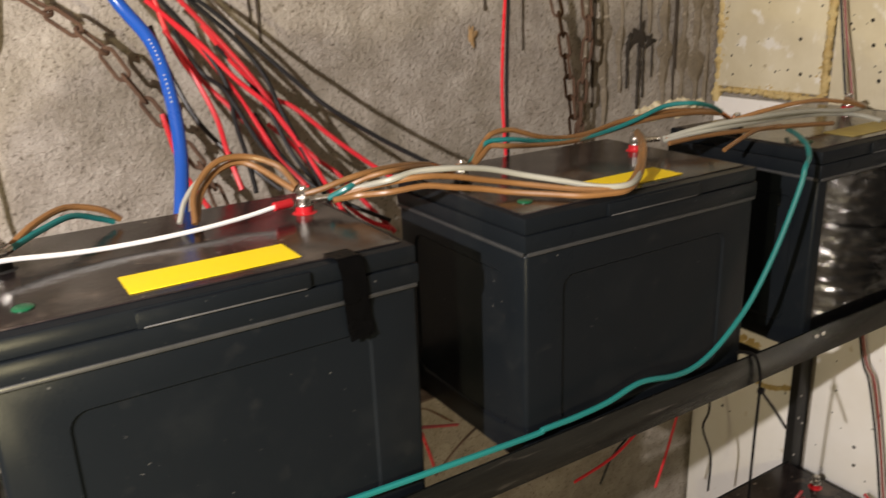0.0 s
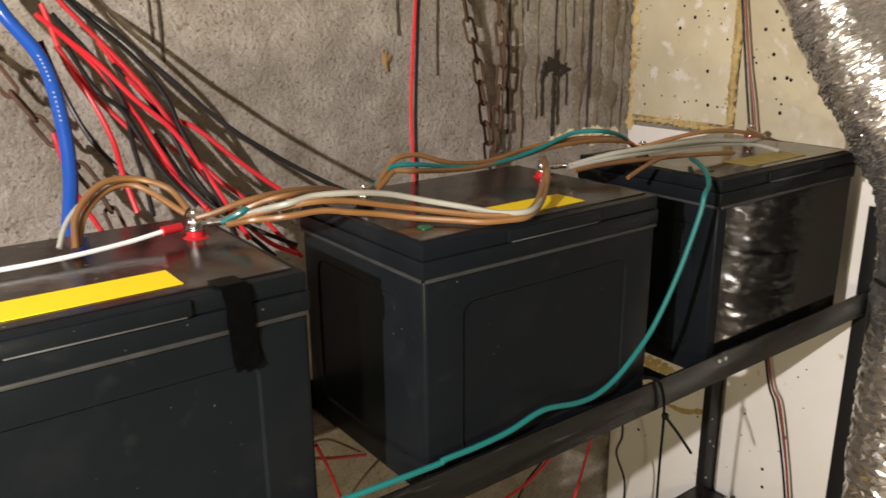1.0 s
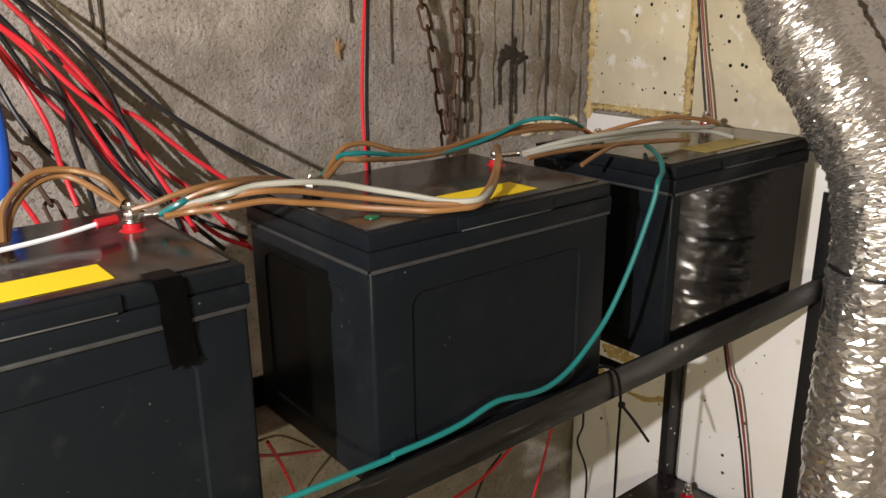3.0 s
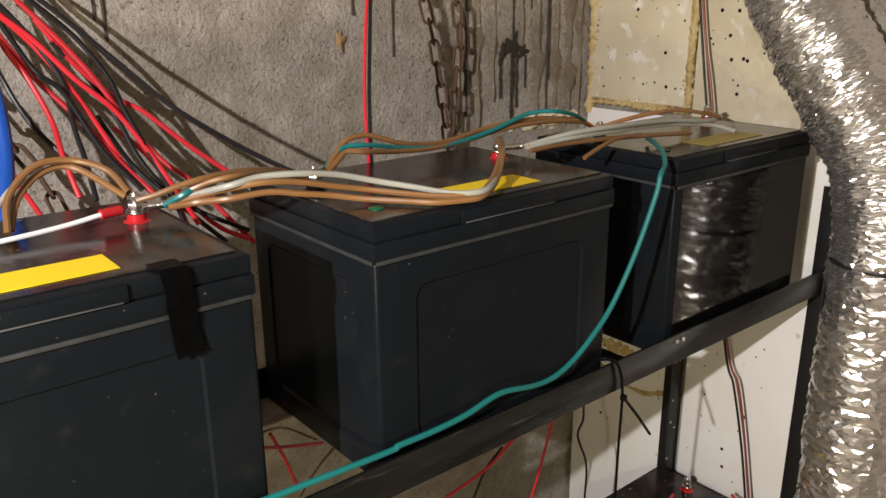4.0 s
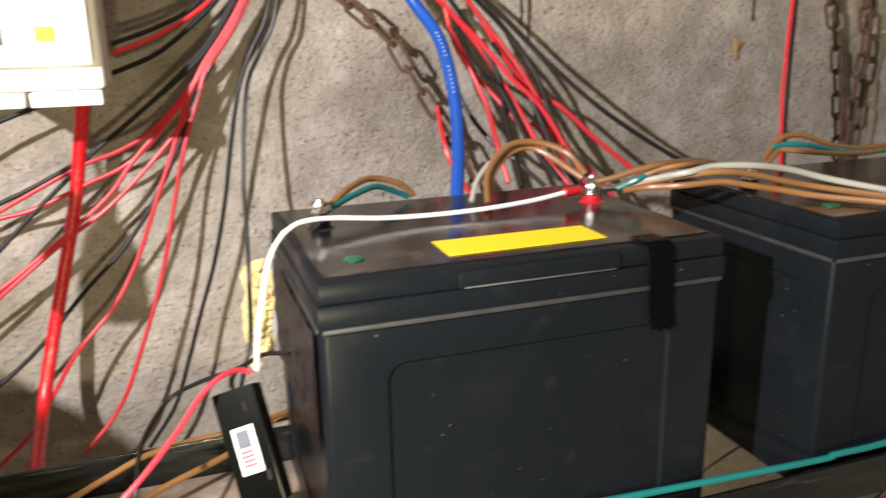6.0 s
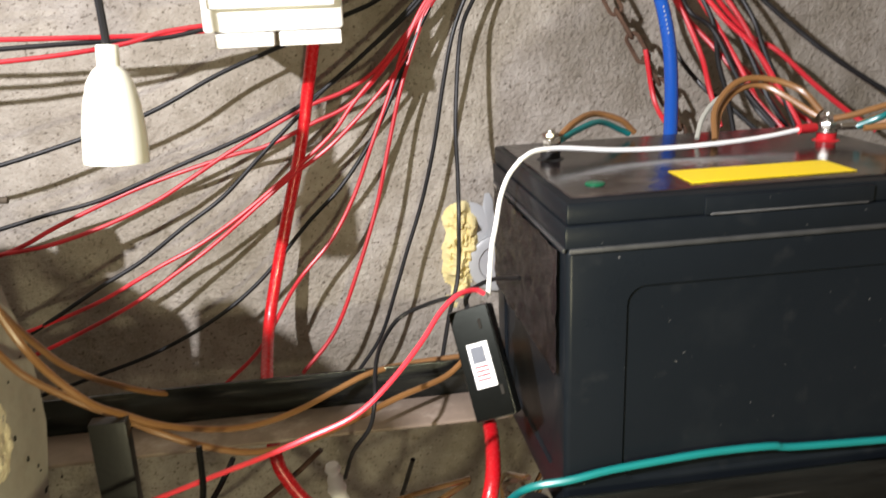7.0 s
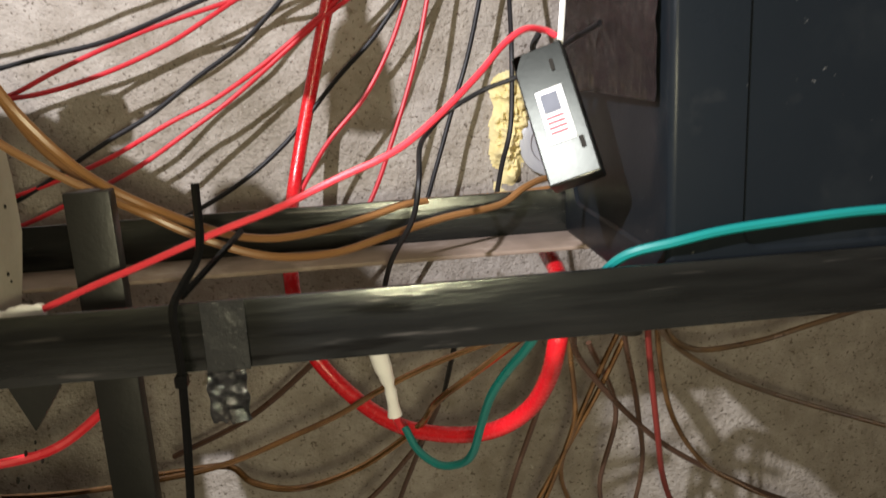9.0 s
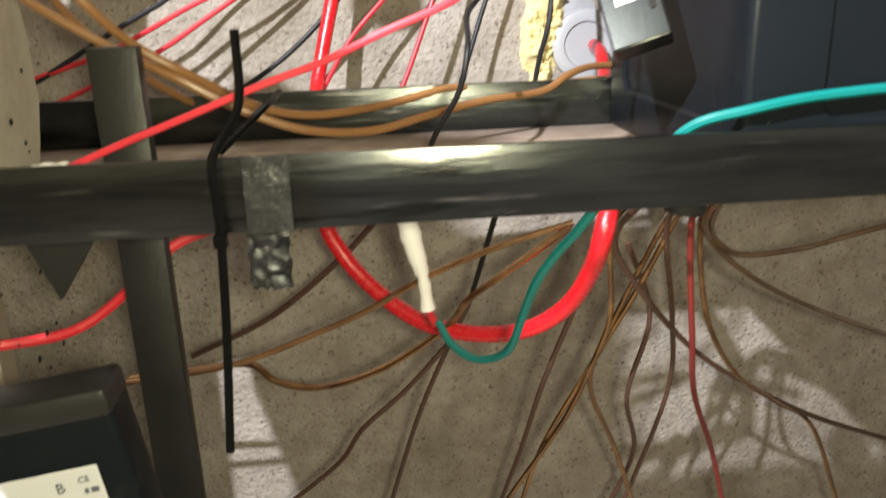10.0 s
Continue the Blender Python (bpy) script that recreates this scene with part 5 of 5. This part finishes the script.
cable("low", "brownd", 0.002, [(-0.409, 0.1, 0.836), (-0.391, 0.2, 0.774), (-0.359, 0.253, 0.668), (-0.337, 0.307, 0.554), (-0.367, 0.36, 0.362)])
cable("lowr", "red", 0.0022, [(0.381, 0.2, 0.675), (0.319, 0.2, 0.643), (0.244, 0.2, 0.629)])
cable("lowr", "red", 0.0022, [(0.507, 0.24, 0.649), (0.483, 0.24, 0.574), (0.459, 0.24, 0.51)])
cable("lowr", "black", 0.0018, [(0.371, 0.22, 0.65), (0.337, 0.22, 0.625), (0.314, 0.22, 0.586)])
cable("lowr", "black", 0.002, [(0.579, 0.24, 0.655), (0.587, 0.245, 0.607), (0.581, 0.25, 0.574), (0.614, 0.255, 0.502), (0.621, 0.26, 0.425)])
cable("gap", "red", 0.0022, [(-0.028, 0.2, 0.816), (0.02, 0.225, 0.787), (0.08, 0.25, 0.757)])
cable("gap", "copper", 0.0016, [(-0.051, 0.15, 0.866), (0.003, 0.2, 0.83), (0.073, 0.25, 0.764)])
cable("gap", "brownd", 0.0016, [(0.025, 0.1, 0.86), (0.03, 0.175, 0.779), (0.043, 0.25, 0.693)])
cable("gap", "red", 0.0022, [(-0.015, 0.2, 0.829), (0.012, 0.225, 0.776), (0.04, 0.25, 0.71)])
cable("top", "brown", 0.003, [(-0.127, 0.127, 1.128), (-0.105, 0.12, 1.13), (-0.083, 0.098, 1.134), (-0.049, 0.09, 1.136), (-0.024, 0.083, 1.132), (0.008, 0.078, 1.126), (0.035, 0.063, 1.121), (0.058, 0.039, 1.12), (0.078, 0.014, 1.12), (0.102, 0.003, 1.12), (0.124, -0.001, 1.121), (0.152, 0.013, 1.126), (0.203, 0.06, 1.134), (0.237, 0.093, 1.14), (0.276, 0.138, 1.137)])
cable("top", "brown", 0.003, [(-0.12, 0.136, 1.128), (-0.1, 0.119, 1.136), (-0.08, 0.102, 1.142), (-0.054, 0.088, 1.146), (-0.022, 0.085, 1.142), (0.011, 0.082, 1.134), (0.043, 0.074, 1.127), (0.066, 0.051, 1.124), (0.086, 0.024, 1.123), (0.111, 0.005, 1.123), (0.132, 0.005, 1.125), (0.169, 0.029, 1.132), (0.219, 0.073, 1.142), (0.276, 0.138, 1.14)])
cable("top", "grey", 0.003, [(-0.119, 0.135, 1.13), (-0.099, 0.119, 1.138), (-0.082, 0.096, 1.146), (-0.056, 0.094, 1.15), (-0.022, 0.084, 1.15), (0.017, 0.081, 1.144), (0.054, 0.071, 1.134), (0.082, 0.045, 1.128), (0.1, 0.016, 1.125), (0.12, -0.001, 1.126), (0.141, 0.004, 1.128), (0.172, 0.030, 1.128), (0.196, 0.052, 1.126)])
cable("top", "brown", 0.0028, [(-0.15, 0.137, 1.136), (-0.135, 0.13, 1.14), (-0.117, 0.124, 1.146), (-0.097, 0.121, 1.15), (-0.067, 0.128, 1.15), (-0.033, 0.141, 1.146), (-0, 0.16, 1.138)])
cable("top", "brown", 0.0028, [(-0.125, 0.14, 1.128), (-0.111, 0.129, 1.138), (-0.093, 0.12, 1.146), (-0.07, 0.112, 1.15), (-0.04, 0.127, 1.146), (0.001, 0.156, 1.136)])
cable("top", "teal", 0.0028, [(-0.127, 0.137, 1.128), (-0.112, 0.125, 1.138), (-0.097, 0.129, 1.142), (-0.082, 0.127, 1.146), (-0.058, 0.125, 1.146), (-0.007, 0.158, 1.137)])
cable("top", "brown", 0.003, [(0.034, 0.149, 1.129), (0.05, 0.155, 1.132), (0.065, 0.166, 1.14), (0.081, 0.173, 1.152), (0.092, 0.173, 1.158), (0.117, 0.173, 1.158), (0.154, 0.172, 1.146), (0.2, 0.179, 1.138), (0.245, 0.183, 1.138), (0.295, 0.188, 1.144), (0.332, 0.175, 1.15), (0.374, 0.168, 1.152), (0.42, 0.161, 1.148), (0.451, 0.159, 1.142)])
cable("top", "brown", 0.003, [(0.034, 0.149, 1.129), (0.05, 0.153, 1.131), (0.065, 0.159, 1.138), (0.081, 0.164, 1.146), (0.095, 0.151, 1.146), (0.149, 0.165, 1.138), (0.202, 0.172, 1.134), (0.258, 0.176, 1.136), (0.302, 0.175, 1.142), (0.35, 0.163, 1.148), (0.405, 0.157, 1.147), (0.45, 0.155, 1.141)])
cable("top", "teal", 0.0028, [(0.034, 0.149, 1.129), (0.053, 0.163, 1.132), (0.069, 0.169, 1.142), (0.082, 0.169, 1.15), (0.109, 0.161, 1.15), (0.16, 0.169, 1.14), (0.212, 0.173, 1.134), (0.265, 0.175, 1.138), (0.306, 0.168, 1.148), (0.344, 0.157, 1.162), (0.364, 0.133, 1.166), (0.404, 0.137, 1.158), (0.444, 0.152, 1.145)])
cable("top", "grey", 0.003, [(0.297, 0.114, 1.13), (0.327, 0.102, 1.136), (0.363, 0.09, 1.14), (0.424, 0.088, 1.14), (0.497, 0.092, 1.138), (0.569, 0.09, 1.134), (0.627, 0.075, 1.128), (0.639, 0.047, 1.122)])
cable("top", "grey", 0.003, [(0.299, 0.117, 1.132), (0.327, 0.102, 1.14), (0.36, 0.088, 1.146), (0.413, 0.079, 1.148), (0.482, 0.081, 1.146), (0.545, 0.083, 1.142), (0.606, 0.079, 1.136), (0.664, 0.086, 1.134), (0.72, 0.146, 1.132)])
cable("top", "brown", 0.003, [(0.295, 0.103, 1.129), (0.346, 0.101, 1.131), (0.395, 0.09, 1.132), (0.453, 0.084, 1.13), (0.521, 0.082, 1.126), (0.579, 0.078, 1.122)])
cable("top", "brown", 0.0028, [(0.445, 0.134, 1.135), (0.465, 0.104, 1.148), (0.495, 0.083, 1.156), (0.547, 0.077, 1.156), (0.607, 0.072, 1.146), (0.651, 0.08, 1.136), (0.722, 0.15, 1.134)])
cable("top", "brown", 0.0028, [(0.345, 0.064, 1.12), (0.382, 0.07, 1.128), (0.424, 0.079, 1.132), (0.477, 0.085, 1.13)])
cable("top", "brown", 0.003, [(0.282, 0.142, 1.14), (0.217, 0.069, 1.146), (0.185, 0.038, 1.134), (0.152, 0.012, 1.126), (0.132, 0.004, 1.122), (0.108, 0.018, 1.12)])
cable("sheath", "redthick", 0.0075, [(-0.593, 0.42, 1.237), (-0.599, 0.44, 1.204), (-0.609, 0.455, 1.156), (-0.623, 0.46, 1.09), (-0.646, 0.46, 1.008), (-0.669, 0.45, 0.925), (-0.683, 0.42, 0.862), (-0.681, 0.315, 0.828), (-0.676, 0.29, 0.771), (-0.665, 0.28, 0.746), (-0.646, 0.27, 0.721), (-0.618, 0.253, 0.698), (-0.589, 0.237, 0.684), (-0.556, 0.22, 0.681), (-0.524, 0.203, 0.686), (-0.499, 0.187, 0.7), (-0.48, 0.17, 0.724), (-0.472, 0.143, 0.76), (-0.472, 0.117, 0.795), (-0.462, 0.135, 0.822), (-0.452, 0.19, 0.832), (-0.445, 0.26, 0.84), (-0.402, 0.36, 0.846), (-0.374, 0.44, 0.868), (-0.366, 0.48, 0.892), (-0.364, 0.53, 0.902)])
blue_path = smooth_path(BLUE, 40)
for k in range(14):
    n = 78 + k * 3 + (5 if k > 6 else 0)
    along = (blue_path[n + 1] - blue_path[n - 1]).normalized()
    out_dir = Vector((-0.30, -0.92, 0.10))
    out_dir = (out_dir - along * out_dir.dot(along)).normalized()
    m = Matrix((out_dir.cross(along), -out_dir, along)).transposed().to_4x4()
    part("printed_mark", turned(box((-0.0008, -0.0002, -0.0010), (0.0008, 0.0003, 0.0010)), Matrix.Translation(blue_path[n] + out_dir * 0.0078) @ m), GREY, blue_cable)
